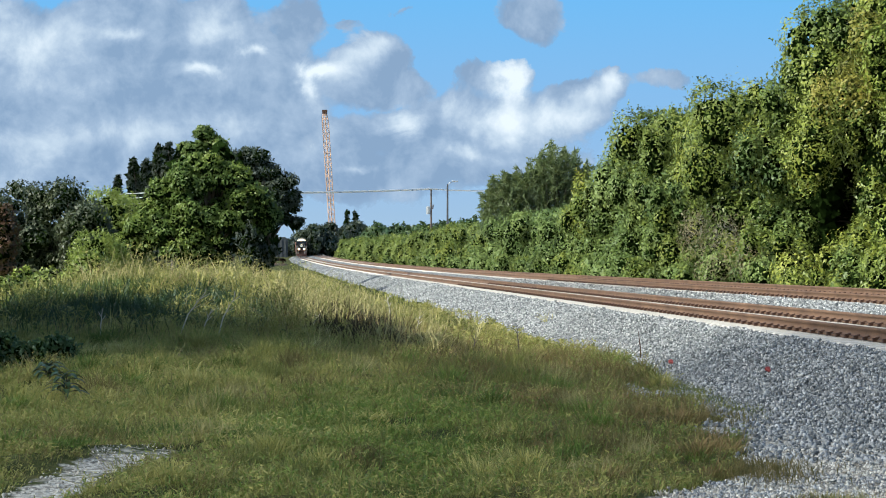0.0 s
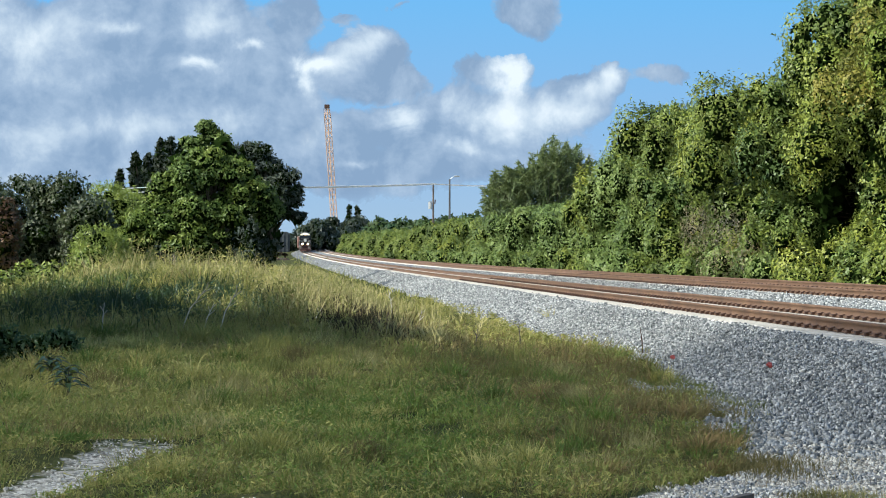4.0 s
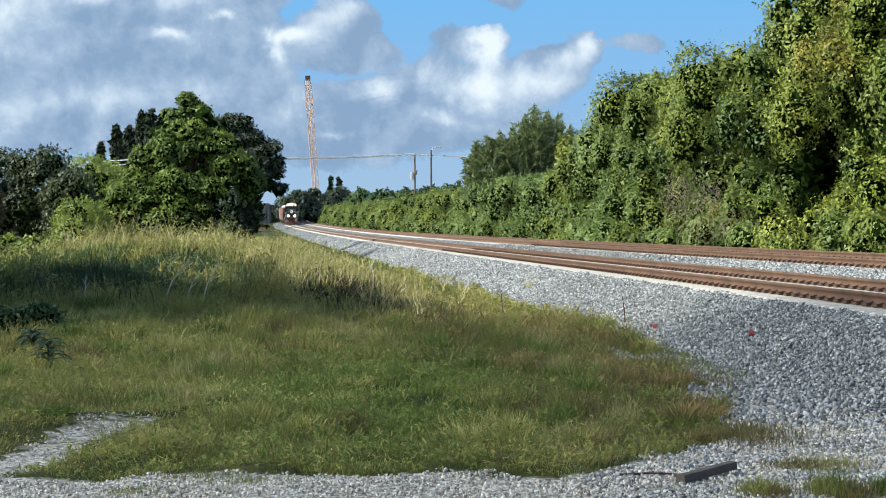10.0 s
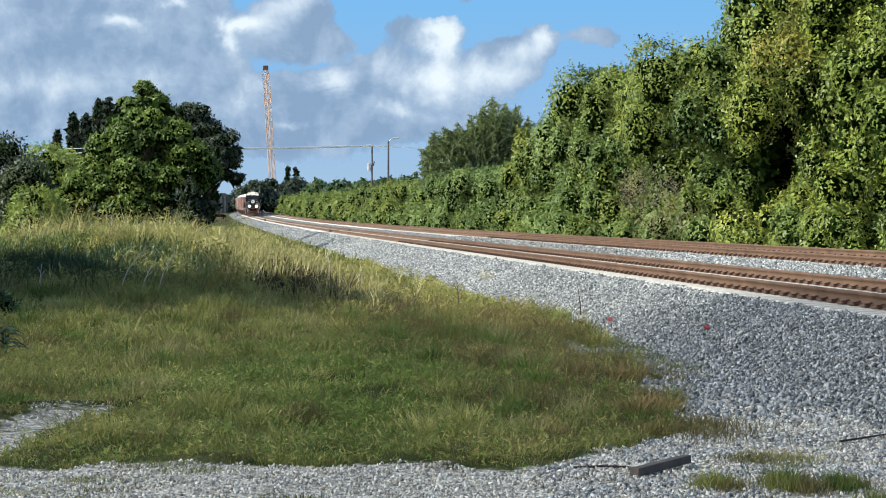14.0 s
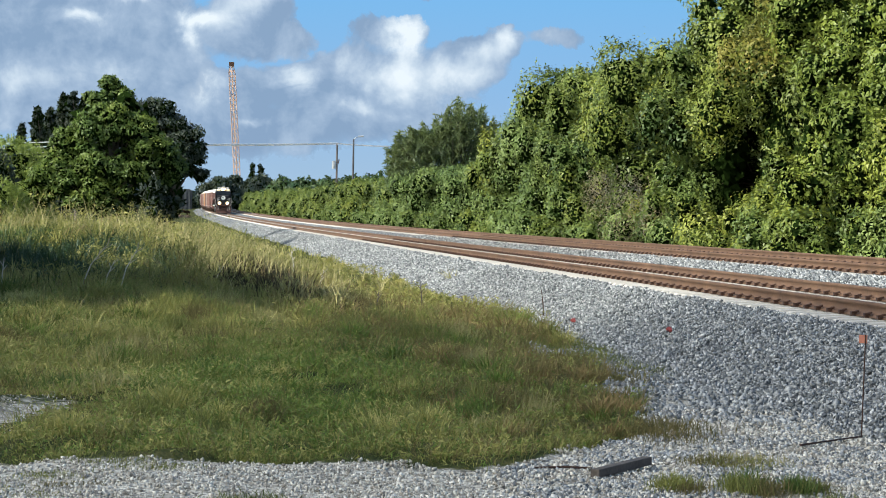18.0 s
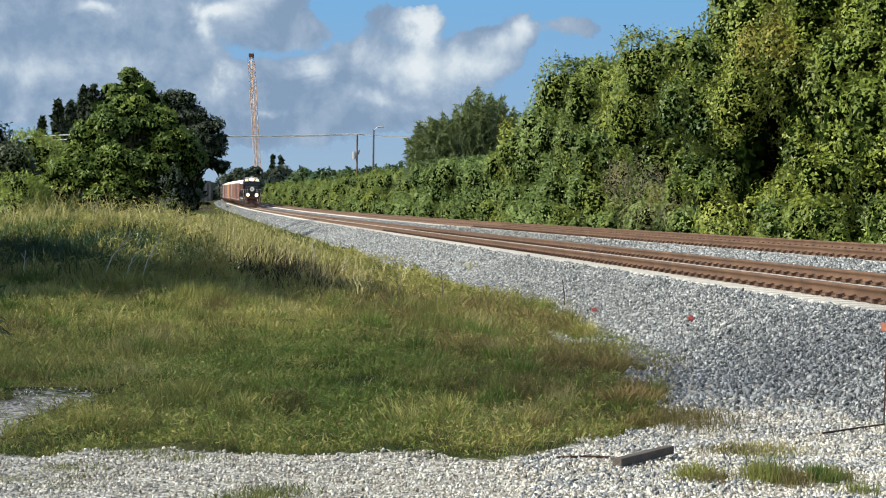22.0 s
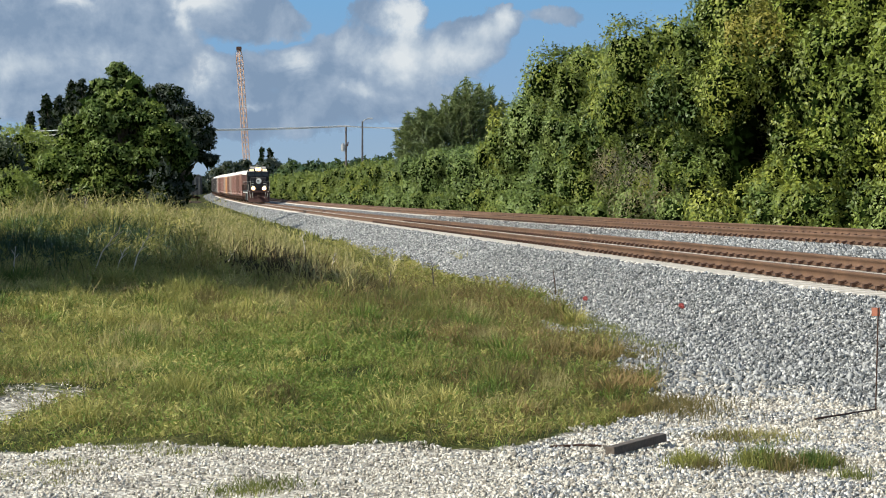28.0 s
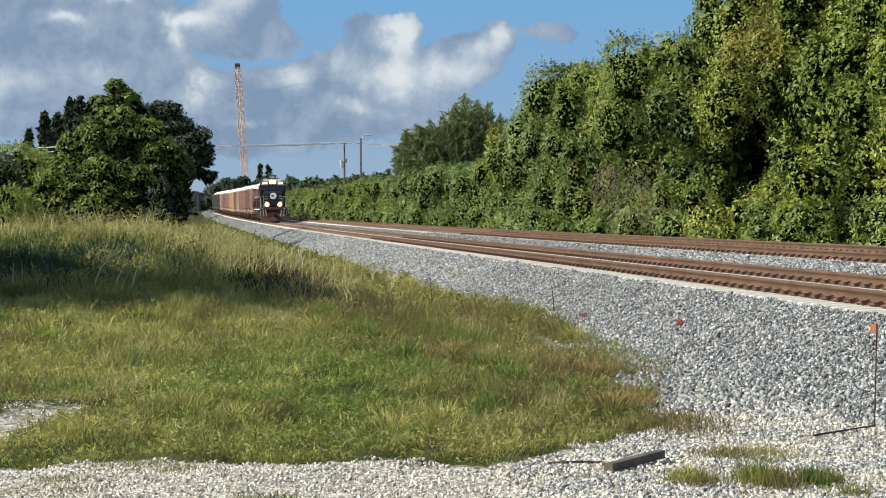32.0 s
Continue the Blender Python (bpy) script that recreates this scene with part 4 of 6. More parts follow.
# bushes in the mound's shade, which is put into their dark leaves
for px, dist, h, width, seed in ((-110, 36.5, 0.55, 0.35, 70), (-160, 37.0, 0.6, 0.4, 74), (-60, 38.0, 0.42, 0.25, 75), (-210, 36.0, 0.6, 0.4, 80)):
    x = spot(px, dist)
    tree("shrub", "low leafy bush at the mound's edge, coloured dark for shade", x, dist, heap(seed, 9, width, width * 0.6, 0.08, h - 0.12, 0.10, 0.2, 1.2, 0.2), dark_leaf, 380, 0.075, seed, 0.02, "shrub", spray=0.2, shoots=4, loose=0.8)


def sapling(x, y, h, seed):
    """A young plant: one stem with whorls of long arching leaves."""
    r = rng(seed)
    t = thing("sapling", "young plant with long dark green leaves in the grass", "plant", pose(x, y, float(ground_z(x, y))))
    part_np("stem", limb_mesh("stem", [((0, 0, -0.05), (0.02, 0, h * 0.8), 0.012, 0.005)], bark), t)
    for i in range(22):
        a, z = i * 2.4 + r.uniform(-0.3, 0.3), h * (0.25 + 0.55 * i / 22)
        ln = r.uniform(0.24, 0.36) * (1.1 - 0.4 * i / 22)
        u = np.linspace(0, 1, 6)
        rad, rise = ln * u, z + ln * (0.65 * u - 0.75 * u * u)
        wide = 0.042 * np.sin(np.pi * np.clip(u * 0.92 + 0.06, 0, 1))
        c, q = math.cos(a), math.sin(a)
        left = np.stack([c * rad - q * wide, q * rad + c * wide, rise + wide * 0.3], 1)
        right = np.stack([c * rad + q * wide, q * rad - c * wide, rise + wide * 0.3], 1)
        mid = np.stack([c * rad, q * rad, rise], 1)
        k = np.arange(5)
        f = np.concatenate([np.stack([k, k + 1, k + 7, k + 6], 1), np.stack([k + 6, k + 7, k + 13, k + 12], 1)])
        part_np("leaf", mesh_np("leaf", np.concatenate([left, mid, right]), f, [sapling_leaf], smooth=True), t)
    return t


sapling(spot(-43, 30.6), 30.6, 0.5, 91)
sapling(spot(-72, 33.5), 33.5, 0.34, 92)
x = spot(-165, 124)
tree("oak_tree", "tree with dead rust-brown leaves among the oaks", x, 124, heap(79, 14, 0.6, 0.6, 1.2, up_at(296, 124) - float(ground_z(x, 124)), 0.45, 0.75, 1.4), rust_leaf, 60, 0.2, 79, 0.2, core=0.4, shoots=4)
# out of view beside the camera's field: the trees that shade the grassy mound
for x, y, h, w, seed in ((-14.6, 37.6, 9.8, 2.1, 71), (-15.2, 41.0, 10.8, 2.5, 72), (-16.2, 44.6, 7.6, 2.5, 73)):
    tree("oak_tree", "dark spreading oak at the edge of the grass", x, y, heap(seed, 30, w, w, 1.2, h - 0.8, 1.0, 1.5, 1.5), dark_leaf, 46, 0.30, seed, 0.25)
# unseen behind the nearer trees: added to cast shade on the far line
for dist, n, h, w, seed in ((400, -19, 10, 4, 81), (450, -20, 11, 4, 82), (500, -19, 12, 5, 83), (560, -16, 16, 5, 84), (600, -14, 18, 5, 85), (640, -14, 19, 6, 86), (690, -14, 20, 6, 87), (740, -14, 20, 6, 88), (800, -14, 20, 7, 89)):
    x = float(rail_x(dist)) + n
    tree("pine_tree", "hidden casuarina tree added to shade the far line", x, dist, heap(seed, 16, w, w, 1.5, h - 1.5, 1.5, 2.4, 1.4), pine_leaf, 4.5, 0.9, seed, 0.3, aspect=0.25, droop=0.7, spray=0.2, core=0.7)
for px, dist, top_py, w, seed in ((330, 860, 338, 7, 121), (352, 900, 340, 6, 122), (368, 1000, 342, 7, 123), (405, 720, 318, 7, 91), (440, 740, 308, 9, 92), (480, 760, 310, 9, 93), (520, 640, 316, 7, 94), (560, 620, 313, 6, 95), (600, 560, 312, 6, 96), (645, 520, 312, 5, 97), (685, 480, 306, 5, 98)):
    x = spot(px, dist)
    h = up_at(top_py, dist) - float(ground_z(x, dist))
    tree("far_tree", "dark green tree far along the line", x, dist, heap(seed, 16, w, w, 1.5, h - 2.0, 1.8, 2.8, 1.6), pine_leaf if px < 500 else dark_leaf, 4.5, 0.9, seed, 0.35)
for px, seed in ((461, 101), (475, 102)):
    x, dist = spot(px, 780), 780
    h = up_at(291 + (seed - 101) * 3, dist) - float(ground_z(x, dist))
    tree("cypress_tree", "narrow dark conifer far behind the trees", x, dist, [(0, 0, 2 + i * (h - 2.8) / 8, 1.3 - i * 0.12, 1.3 - i * 0.12, 1.3) for i in range(9)], pine_leaf, 5, 0.8, seed, 0.2)


def palmetto(x, y, width, height):
    """A bushy fan of long shoots set with narrow leaves, rising from one foot to an uneven pointed dome."""
    r = rng(111)
    z = float(ground_z(x, y))
    t = thing("palmetto_tree", "grey-green bushy tree with spiky feathered shoots", "tree", pose(x, y, z))
    n, m = 1600, 20
    u = r.uniform(-1, 1, n)
    rim = height * np.interp(u, (-1, -0.8, -0.45, -0.2, 0.0, 0.22, 0.4, 0.6, 0.8, 1), (0.62, 0.74, 0.78, 0.82, 0.88, 1.0, 0.93, 0.92, 0.86, 0.62)) * r.uniform(0.3, 1.0, n) ** 0.5 * (0.97 + 0.06 * np.sin(u * 31 + 1))
    tip = np.stack([u * width, r.uniform(-1, 0.6, n) * width * 0.55 * np.sqrt(1 - u * u), rim], 1)
    way = unit(tip - np.stack([tip[:, 0] * 0.1, tip[:, 1] * 0.1, tip[:, 2] * 0.72], 1) + r.normal(0, 2.0, (n, 3)))
    ln = r.uniform(0.7, 1.7, n)
    k = np.linspace(-1, 0, m)[None, :, None]
    c = (tip[:, None] + way[:, None] * ln[:, None, None] * k - np.array([0, 0, 0.25]) * k ** 2 * ln[:, None, None]).reshape(-1, 3)
    a = unit(np.repeat(way, m, 0) + r.normal(0, 0.55, (n * m, 3)))
    b = unit(np.cross(a, r.normal(0, 1, (n * m, 3)))) * r.uniform(0.035, 0.075, (n * m, 1))
    size = r.uniform(0.28, 0.52, (n * m, 1))
    v = np.stack([c - b, c + b, c + a * size], 1).reshape(-1, 3)
    me = mesh_np("crown", v, np.arange(len(v)).reshape(-1, 3), [palmetto_leaf])
    me.attributes.new("tone", "FLOAT", "POINT").data.foreach_set("value", np.repeat(r.uniform(0, 1, n), m * 3).astype(np.float32))
    part_np("crown", me, t)
    part_np("trunk", limb_mesh("trunk", [((0, 0, -0.2), (0.1, 0.1, height * 0.6), 0.2, 0.07)], bark), t)
    part_np("limb", limb_mesh("limb", [((0, 0, height * 0.15), tuple(float(q) for q in tip[i] * 0.9), 0.05, 0.015) for i in range(0, 60)], bark), t)


palm_x = spot(802, 218)
palmetto(palm_x, 218, 5.3, up_at(166, 218) - float(ground_z(palm_x, 218)))


# ---- poles, wires and the far crane ----
def wire(parent, a, b, sag, radius=0.02):
    """A slack wire, one tube from a to b."""
    a, b = np.array(a, float), np.array(b, float)
    u = np.linspace(0, 1, 15)[:, None]
    p = a + (b - a) * u - np.array([0, 0, 1.0]) * sag * 4 * u * (1 - u)
    q = np.linspace(0, 2 * np.pi, 6, endpoint=False)
    side = np.array([b[1] - a[1], a[0] - b[0], 0.0])
    side /= np.linalg.norm(side)
    ring = np.cos(q)[:, None] * side + np.sin(q)[:, None] * np.array([0, 0, 1.0])
    v = (p[:, None] + ring[None] * radius).reshape(-1, 3)
    i = np.arange(15 * 6).reshape(15, 6)
    j = np.roll(i, -1, 1)
    f = np.stack([i[:-1], j[:-1], j[1:], i[1:]], -1).reshape(-1, 4)
    return part_np("wire", mesh_np("wire", v, f, [wire_metal], smooth=True), parent)


def utility_pole(x, y, top, label, transformer=False, lamp=False):
    z = float(ground_z(x, y)) - 0.3
    t = thing("street_lamp" if lamp else "utility_pole", label, "street lamp" if lamp else "utility pole", pose(x, y, z))
    h = top - z
    bm = bmesh.new()
    part("pole", rod(bm, (0, 0, 0), (0, 0, h), 0.17, 0.11, 12), pole_wood if not lamp else pole_steel, t)
    if not lamp:
        bm = bmesh.new()
        part("crossarm", box(bm, -0.06, 0.06, -1.1, 1.1, h - 0.45, h - 0.32, 0.01), pole_wood, t)
        for q in (-1.0, -0.4, 0.4, 1.0):
            bm = bmesh.new()
            rod(bm, (0, q, h - 0.32), (0, q, h - 0.2), 0.03, None, 8)
            part("insulator", rod(bm, (0, q, h - 0.26), (0, q, h - 0.16), 0.06, 0.04, 8), galvanised, t)
    if transformer:
        bm = bmesh.new()
        rod(bm, (-0.42, 0, h - 3.6), (-0.42, 0, h - 2.6), 0.26, None, 14)
        part("transformer", rod(bm, (-0.42, 0, h - 2.6), (-0.42, 0, h - 2.5), 0.26, 0.1, 14), galvanised, t, "pale grey transformer can")
        bm = bmesh.new()
        part("cutout", rod(bm, (0.2, 0, h - 2.9), (0.3, 0, h - 2.3), 0.08, None, 8), clip_steel, t)
    if lamp:
        bm = bmesh.new()
        rod(bm, (0, 0, h - 0.1), (0.35, 0, h + 0.25), 0.05, None, 8)
        part("arm", rod(bm, (0.35, 0, h + 0.25), (0.9, 0, h + 0.35), 0.05, 0.04, 8), galvanised, t)
        bm = bmesh.new()
        part("lamp_head", box(bm, 0.6, 1.35, -0.18, 0.18, h + 0.28, h + 0.48, 0.06), galvanised, t, "pale grey lamp head")
    return t


pa = (spot(610, 344), 344.0)
pb = (spot(639, 330), 330.0)
pole_a = utility_pole(*pa, up_at(251, 344), "wooden utility pole with crossarm and a pale transformer", transformer=True)
utility_pole(*pb, up_at(244, 330), "tall grey street lamp pole with a bracket lamp", lamp=True)
pl = (spot(150, 300), 300.0)
utility_pole(*pl, up_at(256, 300), "wooden utility pole hidden behind the trees")
lines = thing("power_lines", "pale overhead wires slung across the railway", "power line")
za, zl = up_at(250, 344), up_at(256, 300)
for k in (-1.0, 1.0):
    wire(lines, (pl[0], pl[1] + k, zl - 0.18), (pa[0], pa[1] + k, za - 0.18), 0.25, 0.13)
    wire(lines, (pa[0], pa[1] + k, za - 0.18), (spot(800, 370), 370 + k, up_at(252, 370)), 0.3, 0.08)
for k, dz in ((-1.0, -0.4), (-0.3, -0.9), (0.4, -1.5), (1.0, -2.6)):
    wire(lines, (pl[0] + k, pl[1], zl + dz + 0.3), (spot(-400, 300) + k, 296, zl + dz * 1.5 - 0.6), 0.3, 0.055)


def crane_boom():
    dist = 900.0
    top = Vector((spot(422, dist) - 0.2, dist, up_at(116, dist)))
    foot = Vector((spot(436, dist), dist + 4, -1.0))
    t = thing("crane", "tall rust-orange lattice crane boom far behind the trees", "crane", Matrix.Translation(foot))
    way = (top - foot)
    ln = way.length
    turn = way.to_track_quat("Z", "Y").to_matrix()
    n, w = 30, 0.8

    def at(sx, sy, u):
        k = w * (1.0 if u < 0.93 else 1.0 - (u - 0.93) * 7)
        return turn @ Vector((sx * k, sy * k, u * ln))

    corner = ((-1, -1), (1, -1), (1, 1), (-1, 1))
    for sx, sy in corner:
        bm = bmesh.new()
        for i in range(n):
            rod(bm, at(sx, sy, i / n), at(sx, sy, (i + 1) / n), 0.15, None, 6)
        part("chord", bm, crane_paint, t)
    bm = bmesh.new()
    for (ax, ay), (bx, by) in zip(corner, corner[1:] + corner[:1]):
        for i in range(n):
            a, b = ((ax, ay), (bx, by)) if i % 2 else ((bx, by), (ax, ay))
            rod(bm, at(*a, i / n), at(*b, (i + 1) / n), 0.09, None, 5)
    tagged(part("lacing", bm, crane_paint, t), kind="stuff")
    bm = bmesh.new()
    m = turn @ Vector((0, 0, ln))
    box(bm, m.x - 0.9, m.x + 0.9, m.y - 0.8, m.y + 0.8, m.z - 0.6, m.z + 0.8, 0.1)
    part("boom_head", bm, clip_steel, t, "dark sheave head")
    bm = bmesh.new()
    box(bm, -3, 3, -3, 4, -0.5, 2.6, 0.2)
    part("base", bm, crane_paint, t)
    for q in (-0.35, 0.35):
        bm = bmesh.new()
        part("hoist_rope", rod(bm, (turn @ Vector((q, -1.6, ln * 0.99))), (q, -2.0, 2.0), 0.04, None, 5), clip_steel, t)


crane_boom()


# ---- the train ----
def glow(name, color, strength):
    k = Nodes(name)
    k.done(color, 0.3)
    k.bsdf.inputs["Emission Color"].default_value = (*color, 1)
    k.bsdf.inputs["Emission Strength"].default_value = strength
    return k.mat


loco_black = surface("loco_black", [(0.3, (0.012, 0.012, 0.014)), (0.7, (0.03, 0.03, 0.032))], 2.0, 0.38, 0.0, fine=12.0, bump=0.1, spec=0.2)
loco_dirt = surface("loco_dirt", [(0.3, (0.03, 0.014, 0.011)), (0.7, (0.085, 0.034, 0.025))], 2.5, 0.8, fine=14.0, bump=0.2)
loco_grey = surface("loco_grey", [(0.3, (0.25, 0.24, 0.22)), (0.7, (0.42, 0.40, 0.37))], 2.0, 0.5, 0.0, fine=12.0, bump=0.1)
white_paint = surface("white_paint", [(0.3, (0.62, 0.62, 0.6)), (0.7, (0.78, 0.78, 0.76))], 2.0, 0.45, fine=12.0, bump=0.1)
cab_glass = Nodes("cab_glass").done((0.01, 0.012, 0.014), 0.06)
hopper_brown = surface("hopper_brown", [(0.3, (0.18, 0.095, 0.078)), (0.5, (0.28, 0.16, 0.135)), (0.75, (0.40, 0.25, 0.215))], 0.6, 0.75, fine=6.0, bump=0.2)
hopper_orange = surface("hopper_orange", [(0.3, (0.42, 0.21, 0.10)), (0.7, (0.60, 0.36, 0.18))], 0.6, 0.7, fine=6.0, bump=0.2)
hopper_grey = surface("hopper_grey", [(0.3, (0.26, 0.20, 0.17)), (0.7, (0.42, 0.35, 0.31))], 0.6, 0.8, fine=6.0, bump=0.2)
# rear wagons: the tree shade over them is put into a dark colour
hopper_shaded = surface("hopper_shaded", [(0.3, (0.03, 0.028, 0.03)), (0.7, (0.075, 0.068, 0.068))], 0.6, 0.75, fine=6.0, bump=0.2)
hopper_rust = surface("hopper_rust", [(0.3, (0.12, 0.065, 0.055)), (0.7, (0.25, 0.15, 0.125))], 0.6, 0.8, fine=6.0, bump=0.2)
load_stone = stone_material("load_stone", [(0.0, (0.5, 0.48, 0.43)), (0.5, (0.68, 0.66, 0.6)), (1.0, (0.84, 0.82, 0.76))])
# weak glow of the rings that stand in for glare around the lamps
glare_glow = glow("glare_glow", (1.0, 0.58, 0.24), 0.75)
board_glow = glow("board_glow", (1.0, 0.80, 0.45), 0.8)
lamp_glow = glow("lamp_glow", (1.0, 0.86, 0.58), 30.0)


def bogie(parent, y, axles, name="truck"):
    bm = bmesh.new()
    half = 0.85 * (axles - 1)
    for s in (-1, 1):
        box(bm, s * 0.98, s * 1.12, y - half - 0.55, y + half + 0.55, 0.42, 0.72, 0.04)
        for i in range(axles):
            yy = y - half + i * 1.7
            box(bm, s * 1.06, s * 1.2, yy - 0.17, yy + 0.17, 0.3, 0.72, 0.03)
    box(bm, -0.98, 0.98, y - 0.25, y + 0.25, 0.5, 0.8, 0.03)
    ob = part(name, bm, clip_steel, parent, "dark steel side frames")
    for i in range(axles):
        yy = y - half + i * 1.7
        bm = bmesh.new()
        for s in (-0.7175, 0.7175):
            rod(bm, (s - 0.06, yy, 0.48), (s + 0.07, yy, 0.48), 0.48, None, 20)
        part("wheelset", rod(bm, (-0.9, yy, 0.48), (0.9, yy, 0.48), 0.09, None, 10), clip_steel, ob)
    return ob


def coupler(parent, y, s):
    bm = bmesh.new()
    box(bm, -0.14, 0.14, min(y, y + s * 0.55), max(y, y + s * 0.55), 0.72, 0.98, 0.03)
    box(bm, -0.22, 0.2, min(y + s * 0.4, y + s * 0.62), max(y + s * 0.4, y + s * 0.62), 0.7, 1.0, 0.05)
    part("coupler", bm, clip_steel, parent)


def locomotive():
    """A six-axle road switcher: low nose, full-width cab, long hood. +y is the way that it runs; its nose end is at y = 0."""
    t = thing("locomotive", "black diesel freight locomotive with a white emblem and lit headlights", "locomotive")
    bm = bmesh.new()
    part("deck", box(bm, -1.45, 1.45, -20.2, -0.35, 1.25, 1.62, 0.04), loco_black, t)
    for s in (-1, 1):
        bm = bmesh.new()
        part("sill_stripe", box(bm, s * 1.453, s * 1.465, -20.0, -0.6, 1.3, 1.4), white_paint, t, "thin white stripe along the sill")
    bm = bmesh.new()
    prism(bm, [(-6.2, 0.45), (-6.0, 0.35), (-12.6, 0.35), (-12.4, 0.45), (-12.4, 1.25), (-6.2, 1.25)], -1.35, 1.35)
    part("fuel_tank", bm, loco_black, t)
    bm = bmesh.new()
    prism(bm, [(-0.85, 1.62), (-0.85, 3.1), (-1.1, 3.26), (-2.6, 3.34), (-2.6, 1.62)], -1.0, 1.0)
    bmesh.ops.bevel(bm, geom=list(bm.edges), offset=0.07, segments=2, affect="EDGES")
    nose = part("nose", bm, loco_black, t)
    bm = bmesh.new()
    rod(bm, (0, -0.88, 2.82), (0, -0.815, 2.82), 0.36, None, 20)
    part("emblem", bm, white_paint, nose, "plain white emblem on the nose")
    bm = bmesh.new()
    box(bm, -0.06, 0.2, -0.82, -0.80, 2.76, 2.90, 0.004)
    part("emblem_bar", bm, loco_black, nose)
    bm = bmesh.new()
    prism(bm, [(-2.6, 1.62), (-2.6, 3.3), (-2.45, 3.32), (-2.5, 4.1), (-2.6, 4.42), (-3.2, 4.62), (-4.6, 4.62), (-4.85, 4.5), (-4.85, 1.62)], -1.4, 1.4)
    bmesh.ops.bevel(bm, geom=list(bm.edges), offset=0.06, segments=2, affect="EDGES")
    for v in bm.verts:
        if v.co.z > 4.15:
            v.co.x *= 1 - 0.32 * min(1.0, (v.co.z - 4.15) / 0.47)
    cab = part("cab", bm, loco_black, t)
    for x0, x1 in ((-1.25, -0.5), (-0.42, 0.42), (0.5, 1.25)):
        bm = bmesh.new()
        prism(bm, [(-2.44, 3.42), (-2.425, 3.42), (-2.475, 3.98), (-2.49, 3.98)], x0, x1)
        part("windscreen", bm, cab_glass, cab, "dark cab window")
    for s in (-1, 1):
        for y0 in (-3.5, -4.4):
            bm = bmesh.new()
            part("side_window", box(bm, s * 1.398, s * 1.415, y0 - 0.6 + 0.35, y0 + 0.35, 3.3, 3.95, 0.01), cab_glass, cab, "dark cab side window")
        bm = bmesh.new()
        part("number_board", box(bm, s * 0.84 - 0.28, s * 0.84 + 0.28, -2.6, -2.42, 4.14, 4.36, 0.02), board_glow, cab, "blank pale number board")
    bm = bmesh.new()
    part("cab_roof", prism(bm, [(-2.45, 4.44), (-2.6, 4.5), (-3.2, 4.7), (-4.6, 4.7), (-4.9, 4.56), (-4.9, 4.5), (-2.45, 4.40)], -0.98, 0.98), loco_grey, cab, "pale grey cab roof")
    for s in (-1, 1):
        bm = bmesh.new()
        part("visor", prism(bm, [(-2.5, 4.04), (-2.36, 4.0), (-2.35, 4.03), (-2.49, 4.1)], s * 0.88 - 0.4, s * 0.88 + 0.4), loco_grey, cab, "pale window visor")
    bm = bmesh.new()
    box(bm, -0.42, 0.42, -2.5, -2.36, 4.2, 4.52, 0.05)
    hl = part("headlight_housing", bm, loco_grey, cab)
    for x in (-0.17, 0.17):
        bm = bmesh.new()
        part("headlight", rod(bm, (x, -2.37, 4.35), (x, -2.335, 4.35), 0.135, None, 16), lamp_glow, hl, "glowing twin headlight")
        bm = bmesh.new()
        part("glare_ring", rod(bm, (x, -2.40, 4.35), (x, -2.355, 4.35), 0.26, 0.23, 16), glare_glow, hl, "warm glowing ring for the lamp's glare")
    for s in (-1, 1):
        bm = bmesh.new()
        box(bm, s * 0.69 - 0.2, s * 0.69 + 0.2, -0.52, -0.3, 1.68, 2.08, 0.05)
        dl = part("ditch_light_housing", bm, loco_black, t)
        bm = bmesh.new()
        part("ditch_light", rod(bm, (s * 0.69, -0.31, 1.88), (s * 0.69, -0.275, 1.88), 0.17, None, 16), lamp_glow, dl, "glowing ditch light")
        bm = bmesh.new()
        part("glare_ring", rod(bm, (s * 0.69, -0.33, 1.88), (s * 0.69, -0.295, 1.88), 0.27, 0.24, 16), glare_glow, dl, "warm glowing ring for the lamp's glare")
    bm = bmesh.new()
    prism(bm, [(-4.85, 1.62), (-4.85, 4.2), (-19.2, 4.2), (-19.5, 4.0), (-19.5, 1.62)], -0.95, 0.95)
    bmesh.ops.bevel(bm, geom=list(bm.edges), offset=0.1, segments=2, affect="EDGES")
    hood = part("long_hood", bm, loco_black, t)
    for i in range(12):
        for s in (-1, 1):
            bm = bmesh.new()
            part("hood_door", box(bm, s * 0.948, s * 0.968, -5.3 - i * 1.1 - 1.0, -5.3 - i * 1.1, 1.8, 3.6, 0.008), loco_black, hood)
    for y in (-15.2, -16.8, -18.4):
        bm = bmesh.new()
        part("radiator_fan", rod(bm, (0, y, 4.18), (0, y, 4.42), 0.68, 0.62, 18), loco_grey, hood)
    bm = bmesh.new()
    part("exhaust_stack", rod(bm, (0, -9.6, 4.15), (0, -9.6, 4.5), 0.28, 0.24, 12), loco_black, hood)
    bm = bmesh.new()
    box(bm, -0.97, 0.97, -13.9, -12.9, 4.0, 4.32, 0.06)
    part("dynamic_brake", bm, loco_grey, hood)
    bm = bmesh.new()
    prism(bm, [(-0.35, 1.25), (-0.1, 0.55), (0.12, 0.12), (0.02, 0.1), (-0.3, 0.4), (-0.55, 1.25)], -1.35, 1.35)
    part("snow_plough", bm, loco_dirt, t, "dusty brown plough")
    bm = bmesh.new()
    part("anticlimber", box(bm, -1.4, 1.4, -0.4, -0.05, 1.3, 1.62, 0.05), loco_dirt, t, "dusty red anticlimber")
